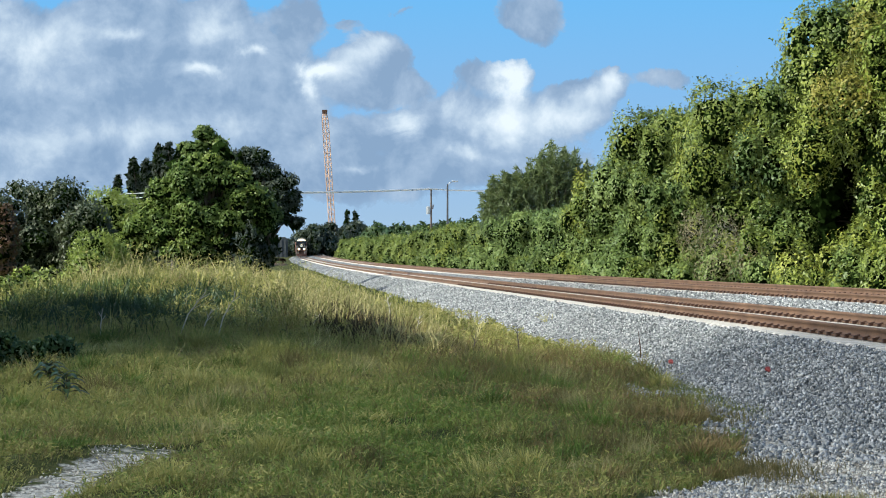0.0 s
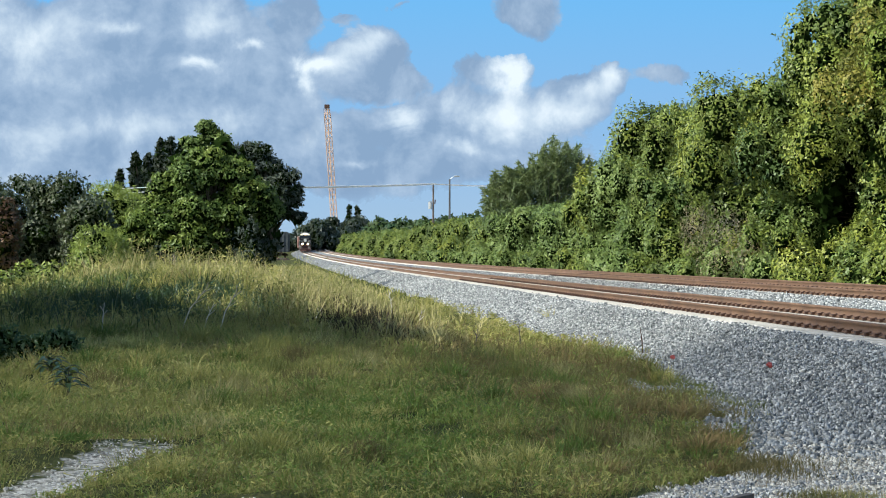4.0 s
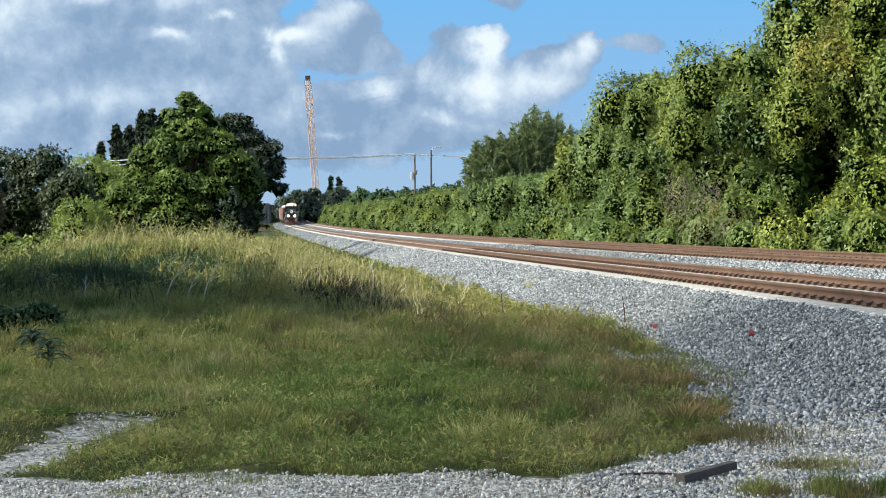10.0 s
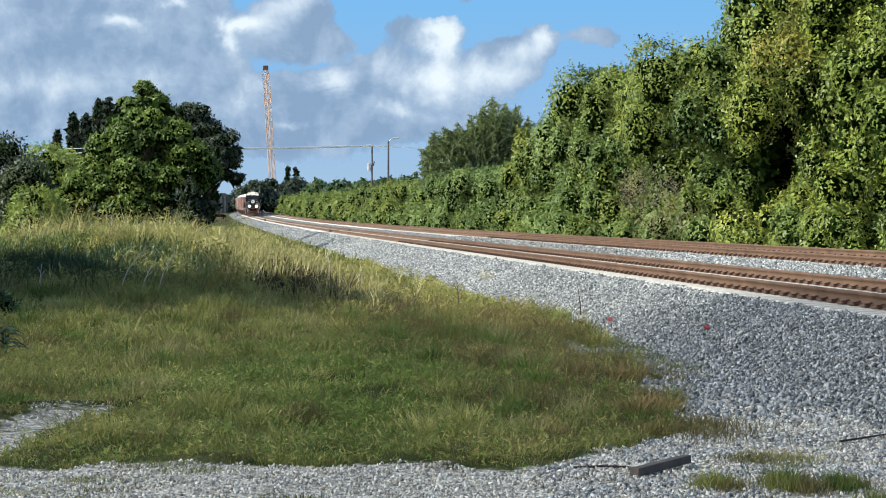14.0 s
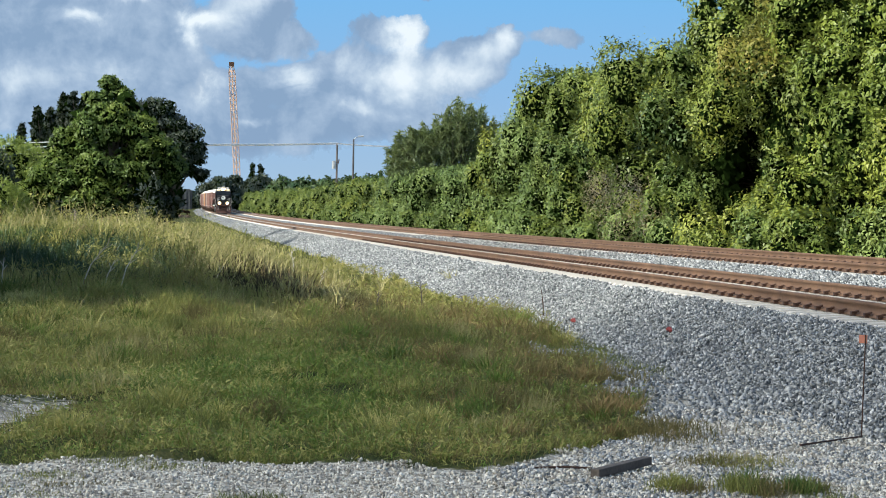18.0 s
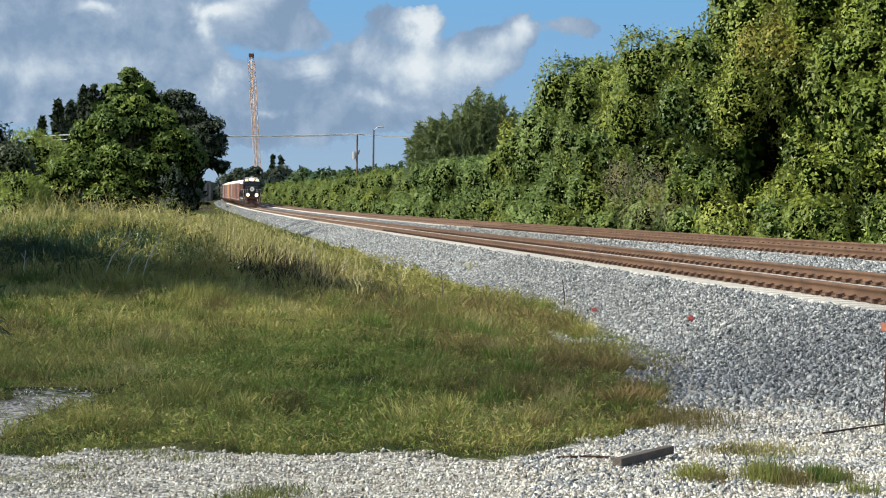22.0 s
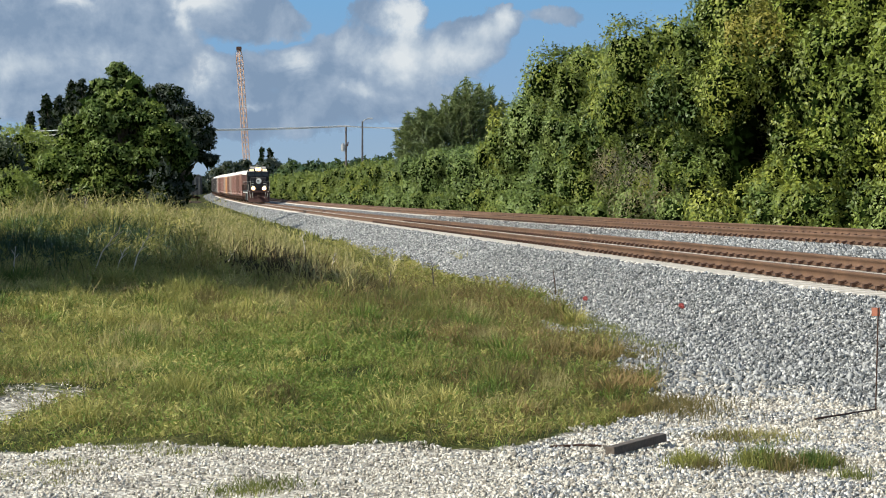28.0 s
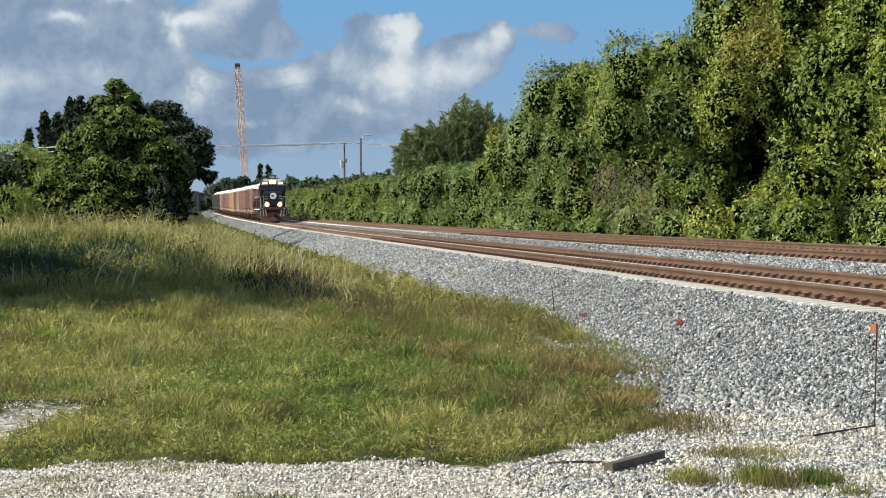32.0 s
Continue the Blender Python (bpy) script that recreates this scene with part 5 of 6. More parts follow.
    for s in (-1, 1):
        for k in range(4):
            bm = bmesh.new()
            part("step", box(bm, s * 1.05, s * 1.45, -1.15, -0.7, 0.4 + k * 0.29, 0.44 + k * 0.29, 0.01), loco_black, t)
        bm = bmesh.new()
        part("step_edge", box(bm, s * 1.42, s * 1.46, -0.72, -0.66, 0.35, 1.6, 0.01), white_paint, t, "white step edge")
        for k in range(9):
            y = -0.45 - k * 2.35
            bm = bmesh.new()
            part("rail_post", rod(bm, (s * 1.4, y, 1.6), (s * 1.4, y, 2.72), 0.02, None, 6), loco_grey if k == 0 else loco_black, t)
        bm = bmesh.new()
        part("handrail", rod(bm, (s * 1.4, -0.45, 2.72), (s * 1.4, -2.5, 2.74), 0.022, None, 6), loco_grey, t, "dusty pale handrail")
        bm = bmesh.new()
        part("handrail", rod(bm, (s * 1.4, -5.0, 2.72), (s * 1.4, -19.25, 2.72), 0.022, None, 6), white_paint, t, "white handrail")
        bm = bmesh.new()
        part("front_handrail", rod(bm, (s * 1.4, -0.45, 2.72), (s * 1.3, -0.25, 1.6), 0.02, None, 6), loco_grey, t)
    bm = bmesh.new()
    for x in (-0.18, 0.0, 0.18):
        rod(bm, (x, -4.0, 4.85), (x, -3.5, 4.88), 0.04, 0.09, 10)
    part("horn", rod(bm, (0, -4.0, 4.66), (0, -4.0, 4.86), 0.03, None, 8), loco_grey, cab)
    bogie(t, -4.0, 3), bogie(t, -16.4, 3)
    for x in (-1.15, -0.85, 0.85, 1.15):
        bm = bmesh.new()
        rod(bm, (x, -0.02, 1.3), (x * 0.97, 0.06, 0.95), 0.035, None, 6)
        part("air_hose", rod(bm, (x * 0.97, 0.06, 0.95), (x * 0.9, 0.0, 0.62), 0.035, None, 6), loco_grey, t, "dusty brake hose")
    for s in (-1, 1):
        for z in (2.2, 2.5, 2.8):
            bm = bmesh.new()
            part("grab_iron", rod(bm, (s * 0.62, -0.80, z), (s * 0.92, -0.80, z), 0.02, None, 6), white_paint, nose)
        bm = bmesh.new()
        part("step_light", box(bm, s * 1.2 - 0.09, s * 1.2 + 0.09, -0.05, -0.02, 1.38, 1.5, 0.01), loco_grey, t)
        bm = bmesh.new()
        rod(bm, (s * 1.4, -0.45, 2.72), (s * 1.05, -0.5, 2.74), 0.025, None, 6)
        part("front_railing", rod(bm, (s * 1.05, -0.5, 2.74), (s * 1.02, -0.5, 1.62), 0.025, None, 6), loco_grey, t, "dusty pale front railing")
    coupler(t, -0.2, 1), coupler(t, -20.1, -1)
    return t


def hopper(mat, label, seed):
    """An open hopper wagon with ribbed sides and a heaped load of pale stone; its front coupler is at y = 0."""
    t = thing("hopper_wagon", label, "freight wagon", group="wagons of the train")
    L, h0, h1, w = 13.6, 1.15, 3.75, 1.5
    bm = bmesh.new()
    prism(bm, [(-0.7, 2.3), (-0.7, h1), (-L + 0.7, h1), (-L + 0.7, 2.3), (-L + 2.6, h0), (-L / 2 - 0.9, 0.75), (-L / 2 + 0.9, 0.75), (-2.6, h0)], -w, w)
    part("body", bm, mat, t)
    for s in (-1, 1):
        for i in range(9):
            y = -1.2 - i * (L - 2.4) / 8
            bm = bmesh.new()
            part("rib", box(bm, s * w, s * (w + 0.1), y - 0.07, y + 0.07, 1.15 if 2 < i < 6 else 1.5, h1, 0.015), mat, t)
        bm = bmesh.new()
        part("top_chord", box(bm, s * (w - 0.03), s * (w + 0.12), -L + 0.6, -0.6, h1 - 0.1, h1 + 0.1, 0.02), mat, t)
        bm = bmesh.new()
        part("side_sill", box(bm, s * (w - 0.1), s * (w + 0.08), -L + 0.3, -0.3, 1.0, 1.22, 0.02), mat, t)
        bm = bmesh.new()
        for k in range(6):
            rod(bm, (s * (w + 0.12), -0.75, 1.2 + k * 0.42), (s * (w + 0.12), -0.35, 1.2 + k * 0.42), 0.015, None, 5)
        part("ladder", bm, white_paint, t, "pale grab irons")
    for y in (-0.35, -L + 0.35):
        for s in (-1, 1):
            bm = bmesh.new()
            part("end_post", box(bm, s * 1.1 - 0.06, s * 1.1 + 0.06, y - 0.06, y + 0.06, 1.1, h1 - 0.05, 0.01), mat, t)
        bm = bmesh.new()
        part("end_platform", box(bm, -1.45, 1.45, y - 0.35, y + 0.35, 1.0, 1.15, 0.02), mat, t)
    r = rng(seed)
    gx, gy = np.meshgrid(np.linspace(-1.42, 1.42, 13), np.linspace(-0.8, -L + 0.8, 50))
    k = (1 - (np.abs(gx) / 1.45) ** 2.2) * (1 - (np.abs(gy + L / 2) / (L / 2 - 0.7)) ** 8)
    gz = h1 - 0.12 + 0.34 * k * (1.7 + 0.9 * np.cos((gy + L / 2) * 2 * np.pi / 6.0) + 0.15 * np.sin(gy * 2.1 + seed)) + r.uniform(-0.04, 0.04, gx.shape) * k
    i = np.arange(gx.size).reshape(gx.shape)
    q = np.stack([i[:-1, :-1], i[1:, :-1], i[1:, 1:], i[:-1, 1:]], -1).reshape(-1, 4)
    part_np("load", mesh_np("load", np.stack([gx, gy, gz], -1).reshape(-1, 3), q, [load_stone]), t, "heaped pale limestone load")
    bogie(t, -2.3, 2), bogie(t, -L + 2.3, 2)
    coupler(t, -0.3, 1), coupler(t, -L + 0.3, -1)
    return t


loco = locomotive()
wagons = []
first = {}
for i, (mat, label) in enumerate([(hopper_brown, "brown ribbed hopper wagon heaped with pale stone"), (hopper_rust, "rust-streaked dark hopper wagon heaped with pale stone"), (hopper_brown, ""), (hopper_brown, ""),
                                  (hopper_grey, "dusty grey-brown hopper wagon heaped with pale stone"), (hopper_rust, ""), (hopper_orange, "faded orange ribbed hopper wagon heaped with pale stone"), (hopper_grey, ""), (hopper_brown, ""),
                                  (hopper_brown, ""), (hopper_rust, ""), (hopper_brown, ""), (hopper_grey, ""), (hopper_shaded, "hopper wagon coloured dark for shade, heaped with pale stone")] + [(hopper_shaded, "")] * 6):
    if mat.name not in first:
        first[mat.name] = hopper(mat, label, 200 + i)
        wagons.append(first[mat.name])
    else:
        wagons.append(copy_thing(first[mat.name], Matrix()))


wagon_grey = surface("wagon_grey", [(0.3, (0.04, 0.047, 0.052)), (0.7, (0.09, 0.10, 0.105))], 0.8, 0.7, fine=6.0, bump=0.2)


def parked_wagon(y, n):
    """A tall grey covered wagon standing on a short siding beside the line."""
    x, yy = (float(q) for q in off_track(n, y))
    z = float(ground_z(x, yy)) + 0.34
    turn = math.atan2(-float(rail_slope(y)), 1)
    m = Matrix.Translation((x, yy, z)) @ Matrix.Rotation(turn, 4, "Z")
    side = thing("siding", "short rusty siding on wooden ties", "railway track", m)
    for s in (-GAUGE / 2, GAUGE / 2):
        bm = bmesh.new()
        part("rail", box(bm, s - 0.04, s + 0.04, -12, 22, -0.18, 0.0, 0.01), rail_steel, side)
    for i in range(54):
        bm = bmesh.new()
        part("tie", box(bm, -1.3, 1.3, -11.8 + i * 0.62, -11.57 + i * 0.62, -0.42, -0.16), pole_wood, side)
    t = thing("covered_wagon", "tall pale grey covered freight wagon parked beside the line", "freight wagon", m)
    bm = bmesh.new()
    prism(bm, [(0.5, 1.1), (0.5, 4.6), (15.5, 4.6), (15.5, 1.1)], -1.5, 1.5)
    part("body", bm, wagon_grey, t)
    for s in (-1, 1):
        for i in range(13):
            bm = bmesh.new()
            part("rib", box(bm, s * 1.5, s * 1.58, 0.9 + i * 1.18, 1.05 + i * 1.18, 1.15, 4.55, 0.01), wagon_grey, t)
    for x in (-1.1, -0.4, 0.4, 1.1):
        bm = bmesh.new()
        part("end_rib", box(bm, x - 0.06, x + 0.06, 0.4, 0.5, 1.2, 4.5, 0.01), wagon_grey, t)
    bm = bmesh.new()
    bm_top = [(-1.55, 4.6), (-1.0, 4.95), (1.0, 4.95), (1.55, 4.6)]
    lo = [bm.verts.new((a, 0.45, b)) for a, b in bm_top]
    hi = [bm.verts.new((a, 15.55, b)) for a, b in bm_top]
    bm.faces.new(lo[::-1]), bm.faces.new(hi)
    for i in range(4):
        bm.faces.new((lo[i], lo[(i + 1) % 4], hi[(i + 1) % 4], hi[i]))
    bmesh.ops.recalc_face_normals(bm, faces=bm.faces)
    part("roof", bm, wagon_grey, t)
    bogie(t, 2.6, 2), bogie(t, 13.4, 2)
    coupler(t, 0.6, -1), coupler(t, 15.4, 1)


parked_wagon(470.0, -6.0)


def on_track(y, length):
    """The pose on the near track of a vehicle whose front end stands at y."""
    mid = y + length / 2
    s0 = (float(rail_x(y + length)) - float(rail_x(y))) / length
    x, yy = off_track(GAUGE / 2, y)
    z = float(rail_z(y)) + CANT / 2
    pitch = (float(rail_z(y)) - float(rail_z(y + length))) / length
    return Matrix.Translation((float(x), float(yy), z)) @ Matrix.Rotation(math.atan2(s0, -1), 4, "Z") @ Matrix.Rotation(math.atan(pitch), 4, "X")


# ---- grass ----
def sheet(x0, x1, y0, y1, count, seed):
    r = rng(seed)
    return r.uniform(x0, x1, count), y0 * (y1 / y0) ** r.uniform(0, 1, count), r


def tussocks(x, y, r, each, spread):
    """Gathers scattered places into tussocks. Returns places and the way outward from each tussock's heart."""
    k = max(1, len(x) // each)
    c = r.integers(0, k, len(x))
    a, d = r.uniform(0, 2 * np.pi, len(x)), np.abs(r.normal(0, spread, len(x))) * (0.6 + 0.8 * r.uniform(0, 1, k)[c])
    return x[:k][c] + np.cos(a) * d, y[:k][c] + np.sin(a) * d * 1.3, a, 0.45 + 1.25 * r.uniform(0, 1, k)[c] ** 2, r.uniform(0, 1, k)[c]


def grow(name, label, x, y, r, height, width, mat, lean=0.4, sink=0.02, toward=None, tone=None):
    h = height * r.uniform(0.55, 1.3, len(x))
    v, f = blades(x, y, ground_z(x, y) - sink, h, width * r.uniform(0.6, 1.4, len(x)), r, lean, toward)
    me = mesh_np(name, v, f, [mat])
    tone = r.uniform(0, 1, len(x)) if tone is None else tone
    me.attributes.new("tone", "FLOAT", "POINT").data.foreach_set("value", np.repeat(tone, 4).astype(np.float32))
    tagged(new(name, me), label, "grass", kind="stuff")


def weeds(name, label, x, y, r, count, tall, length, mat, tone):
    """Small leaves of low herbs, in the tussocks' places."""
    i = r.integers(0, len(x), count)
    c = np.stack([x[i], y[i], ground_z(x[i], y[i]) + tall[i] * r.uniform(0.2, 1.0, count)], 1)
    v, f = leaf_cards(c, unit(r.normal(0, 0.7, (count, 3)) + [0, -0.3, 0.8]), length, r, 0.22, 0.1)
    me = mesh_np(name, v, f, [mat])
    me.attributes.new("tone", "FLOAT", "POINT").data.foreach_set("value", np.repeat(tone[i], 3).astype(np.float32))
    tagged(new(name, me), label, "weeds", kind="stuff")


def clumped(x, y, s, seed):
    return 0.5 + 0.5 * wob(x, y, s, seed)


def meadow():
    # the near lawn, green in the middle and olive around
    x, y, r = sheet(-10.5, 5.0, 17.0, 46, 460000, 301)
    keep = (np.abs(x + 0.035 * y * 0.5) < 0.215 * y + 1.0) & (gravel_mask(x, y) + 0.25 * clumped(x, y, 6.0, 1.0) < 0.5)
    x, y, out, tuft_h, tone = tussocks(x[keep], y[keep], r, 60, 0.13)
    keep = gravel_mask(x, y) < 0.6
    x, y, out, tuft_h, tone = x[keep], y[keep], out[keep], tuft_h[keep], tone[keep]
    n = x - rail_x(y)
    green = 0.9 * np.exp(-((x + 1.4) / 1.3) ** 2 - ((y - 26.5) / 6.5) ** 2) + 0.24 * clumped(x, y, 1.1, 4.0)
    brown = 1.15 * np.exp(-((n + 4.7) / 2.0) ** 2) * np.clip((y - 19) / 7, 0.15, 1) + 0.5 * clumped(x, y, 0.9, 7.0) ** 2 + 0.35 * np.exp(-((x + 2.9) / 0.9) ** 2 - ((y - 20) / 3) ** 2) + 1.1 * np.exp(-((x + 4.2) / 0.7) ** 2 - ((y - 24) / 2.0) ** 2)
    u = r.uniform(0, 1, len(x))
    g = u < np.clip(green * 0.85, 0, 0.8)
    b = ~g & (r.uniform(0, 1, len(x)) < np.clip(brown * 0.8, 0, 0.75))
    rest = ~g & ~b
    tall = (0.08 + 0.14 * clumped(x, y, 1.6, 2.0) * clumped(x, y, 3.1, 5.0) + 0.006 * np.clip(y - 22, 0, 40)) * tuft_h
    tone = np.clip(0.3 * tone + 0.85 * clumped(x, y, 2.3, 9.0) * clumped(x, y, 0.8, 3.0) + 0.36 * np.clip((-x - 1.7) / 2, -0.5, 1) + 0.22 * np.exp(-((y - 35) / 8) ** 2), 0, 1)
    for mask, name, label, mat, k in ((g, "grass", "bright green ragged grass", green_blade, 0.95), (b, "dry_grass", "brown seeding grass along the ballast", brown_blade, 1.35), (rest, "grass", "olive uncut grass", grass_blade, 1.0)):
        grow(name, label, x[mask], y[mask], r, tall[mask] * k, 0.0052 + 0.00026 * (y[mask] - 17), mat, 1.3, toward=out[mask], tone=tone[mask])
    weeds("weeds", "small leafy weeds among the grass", x, y, r, 110000, 1.0 * tall, 0.05, grass_blade, 0.3 + 0.45 * tone)
    weeds("weeds", "small green weeds among the grass", x[g], y[g], r, 60000, 1.0 * tall[g], 0.05, green_blade, 0.3 + 0.4 * tone[g])
    # larger tussocks that arch over the rest
    x, y, r = sheet(-9.5, 3.0, 18.6, 45, 60000, 311)
    keep = (np.abs(x + 0.035 * y * 0.5) < 0.215 * y + 0.6) & (gravel_mask(x, y) < 0.1)
    x, y, out, tuft_h, tone = tussocks(x[keep], y[keep], r, 260, 0.17)
    keep = gravel_mask(x, y) < 0.4
    x, y, out, tuft_h, tone = x[keep], y[keep], out[keep], tuft_h[keep], tone[keep]
    tall = (0.17 + 0.006 * np.clip(y - 20, 0, 30)) * (0.5 + 0.6 * tuft_h)
    verge = np.exp(-((x - rail_x(y) + 4.6) / 1.7) ** 2)
    for mask, name, label, mat in ((tone < 0.42, "grass", "dark green arching grass tussocks", green_blade), ((tone >= 0.42) & (verge < 0.45), "grass", "olive arching grass tussocks", grass_blade),
                                   ((tone >= 0.42) & (verge >= 0.45), "dry_grass", "russet seeding tussocks beside the ballast", russet_blade)):
        grow(name, label, x[mask], y[mask], r, tall[mask], 0.006 + 0.00025 * (y[mask] - 18), mat, 1.25, toward=out[mask], tone=np.where(tone[mask] < 0.42, 0.2, tone[mask]))
    # the rough beyond it
    x, y, r = sheet(-24, 4.0, 44, 105, 130000, 302)
    n = x - rail_x(y)
    keep = (np.abs(x + 0.02 * y) < 0.215 * y + 1.5) & (gravel_mask(x, y) < 0.45) & (n < -2.3)
    x, y, out, tuft_h, tone = tussocks(x[keep], y[keep], r, 45, 0.22)
    n = x - rail_x(y)
    keep = n < -2.4
    x, y, n, out, tuft_h, tone = x[keep], y[keep], n[keep], out[keep], tuft_h[keep], tone[keep]
    mound = np.exp(-((y - 62) / 16) ** 2) * np.clip((-n - 5) / 3, 0, 1)
    verge = np.exp(-((n + 4.8) / 2.0) ** 2)
    u = r.uniform(0, 1, len(x))
    # keeps bright straw off the shaded flank, so its colour stays dark
    shade_side = np.clip((-6.2 - x) / 1.5, 0, 1) * np.clip((58 - y) / 5, 0, 1)
    straw = u < (1 - 0.85 * shade_side) * np.clip(0.26 + 0.4 * np.clip((y - 53) / 6, 0, 1) + 0.3 * clumped(x, y, 0.35, 5.0) * np.clip((y - 50) / 20, 0, 1) - 0.3 * verge, 0, 0.85)
    brown = ~straw & (r.uniform(0, 1, len(x)) < 0.15 + 0.8 * verge * np.clip((80 - y) / 25, 0, 1))
    rest = ~straw & ~brown
    tall = (0.26 + 0.30 * mound + 0.14 * clumped(x, y, 0.9, 8.0)) * tuft_h * (0.5 + 0.95 * clumped(x, y * 0.6, 1.15, 2.0)) * (0.5 + 0.5 * np.clip((-n - 4) / 4, 0, 1))
    for mask, name, label, mat, k in ((straw, "straw_grass", "tall straw-coloured seeding grass", straw_blade, 1.05), (brown, "dry_grass", "brown seeding grass along the ballast", russet_blade, 1.1), (rest, "grass", "tall green rough grass", grass_blade, 1.0)):
        grow(name, label, x[mask], y[mask], r, tall[mask] * k, 0.011 + 0.00025 * (y[mask] - 44), mat, 1.15, toward=out[mask], tone=tone[mask])
    weeds("weeds", "leafy weeds among the rough grass", x, y, r, 120000, 0.95 * tall, 0.10, grass_blade, 0.2 + 0.6 * tone)
    # far verge
    x, y, r = sheet(-75, 10, 100, 330, 60000, 303)
    n = x - rail_x(y)
    keep = (n < -4.2) & (n > -26) & (x > -0.25 * y)
    grow("straw_grass", "tall straw-coloured grass far along the verge", x[keep], y[keep], r, 0.42, 0.045, straw_blade, 0.8)
    x, y, r = sheet(-75, 10, 100, 330, 40000, 304)
    n = x - rail_x(y)
    keep = (n < -3.0) & (n > -26) & (x > -0.25 * y)
    grow("grass", "green grass far along the verge", x[keep], y[keep], r, 0.4, 0.05, grass_blade, 0.8)
    # rank weeds, their dark colour deepening the mound's shade; dead brown ones beside them
    r = rng(306)
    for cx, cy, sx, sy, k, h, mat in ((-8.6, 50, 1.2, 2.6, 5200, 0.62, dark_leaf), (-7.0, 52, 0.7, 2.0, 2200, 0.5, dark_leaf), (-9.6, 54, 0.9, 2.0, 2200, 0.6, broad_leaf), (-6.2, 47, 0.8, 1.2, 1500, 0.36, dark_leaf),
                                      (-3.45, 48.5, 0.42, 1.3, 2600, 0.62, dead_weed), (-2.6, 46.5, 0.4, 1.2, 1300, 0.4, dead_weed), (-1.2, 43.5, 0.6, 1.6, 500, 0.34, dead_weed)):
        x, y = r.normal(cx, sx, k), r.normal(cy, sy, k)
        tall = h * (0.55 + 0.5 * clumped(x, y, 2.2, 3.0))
        grow("dry_grass" if mat is dead_weed else "weeds", "dead dark brown weeds in the grass" if mat is dead_weed else "rank dark green weeds, toned down for the mound's shade", x, y, r, tall, 0.02, mat, 0.5, tone=np.zeros(k))
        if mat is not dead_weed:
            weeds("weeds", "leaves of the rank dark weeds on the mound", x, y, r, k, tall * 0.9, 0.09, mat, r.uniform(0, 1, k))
    # coarse cane grass with broad arching blades over the mound, coloured dark where shaded
    r = rng(307)
    for cx, cy, sx, sy, k, h, mat, label in ((-8.8, 50.5, 1.5, 1.6, 900, 0.7, dark_leaf, "coarse cane grass coloured dark for the mound's shade"), (-9.4, 53, 1.6, 2.0, 500, 0.7, grass_blade, "coarse olive cane grass on the mound"),
                                             (-7.4, 54, 1.1, 1.5, 320, 0.6, grass_blade, "coarse olive cane grass on the mound"), (-8.4, 56, 2.0, 1.5, 700, 0.65, straw_blade, "pale dry cane grass on the crest of the mound"),
                                             (-4.2, 51.0, 0.6, 1.4, 1000, 0.72, straw_blade, "pale dry cane grass beside dead weeds"), (-3.3, 50, 0.55, 1.4, 520, 0.62, brown_blade, "dead brown cane grass beside the verge"),
                                             (-2.3, 46, 0.5, 1.2, 480, 0.58, straw_blade, "pale dry cane grass along the verge"), (-6.8, 59, 2.4, 3.0, 2000, 0.6, straw_blade, "pale dry cane grass on the crest of the mound")):
        c = max(6, k // 14)
        hx, hy = r.normal(cx, sx, c), r.normal(cy, sy, c)
        i = r.integers(0, c, k)
        x, y = hx[i] + r.normal(0, 0.06, k), hy[i] + r.normal(0, 0.08, k)
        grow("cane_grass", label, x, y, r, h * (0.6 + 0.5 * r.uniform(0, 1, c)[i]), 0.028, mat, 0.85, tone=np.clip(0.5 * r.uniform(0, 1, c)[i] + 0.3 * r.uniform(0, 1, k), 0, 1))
    # tall reeds that stand up in bunches
    r = rng(305)
    for cx, cy, k in ((-4.7, 58, 500), (-4.2, 55, 500), (-3.5, 53, 300), (-6.6, 76, 300), (-3.0, 48, 200), (-11.0, 66, 600), (-9.0, 72, 500)):
        x, y = r.normal(cx, 0.75, k), r.normal(cy, 2.2, k)
        grow("reeds", "tall pale seeding reeds standing in bunches", x, y, r, 0.62, 0.014, straw_blade, 0.45)


meadow()


def tuft(x, y, w, d, count, height, mat, label, seed):
    r = rng(seed)
    px, py = r.normal(x, w, count), r.normal(y, d, count)
    z = ground_z(px, py)
    h = 0.75 * height * r.uniform(0.5, 1.3, count)
    v, f = blades(px - x, py - y, z - float(ground_z(x, y)) - 0.01, h, 0.006 * r.uniform(0.6, 1.5, count), r, 0.8)
    ob = new("grass_tuft", mesh_np("grass_tuft", v, f, [mat]))
    ob.location = (x, y, float(ground_z(x, y)))
    tagged(ob, label, "grass", kind="stuff")


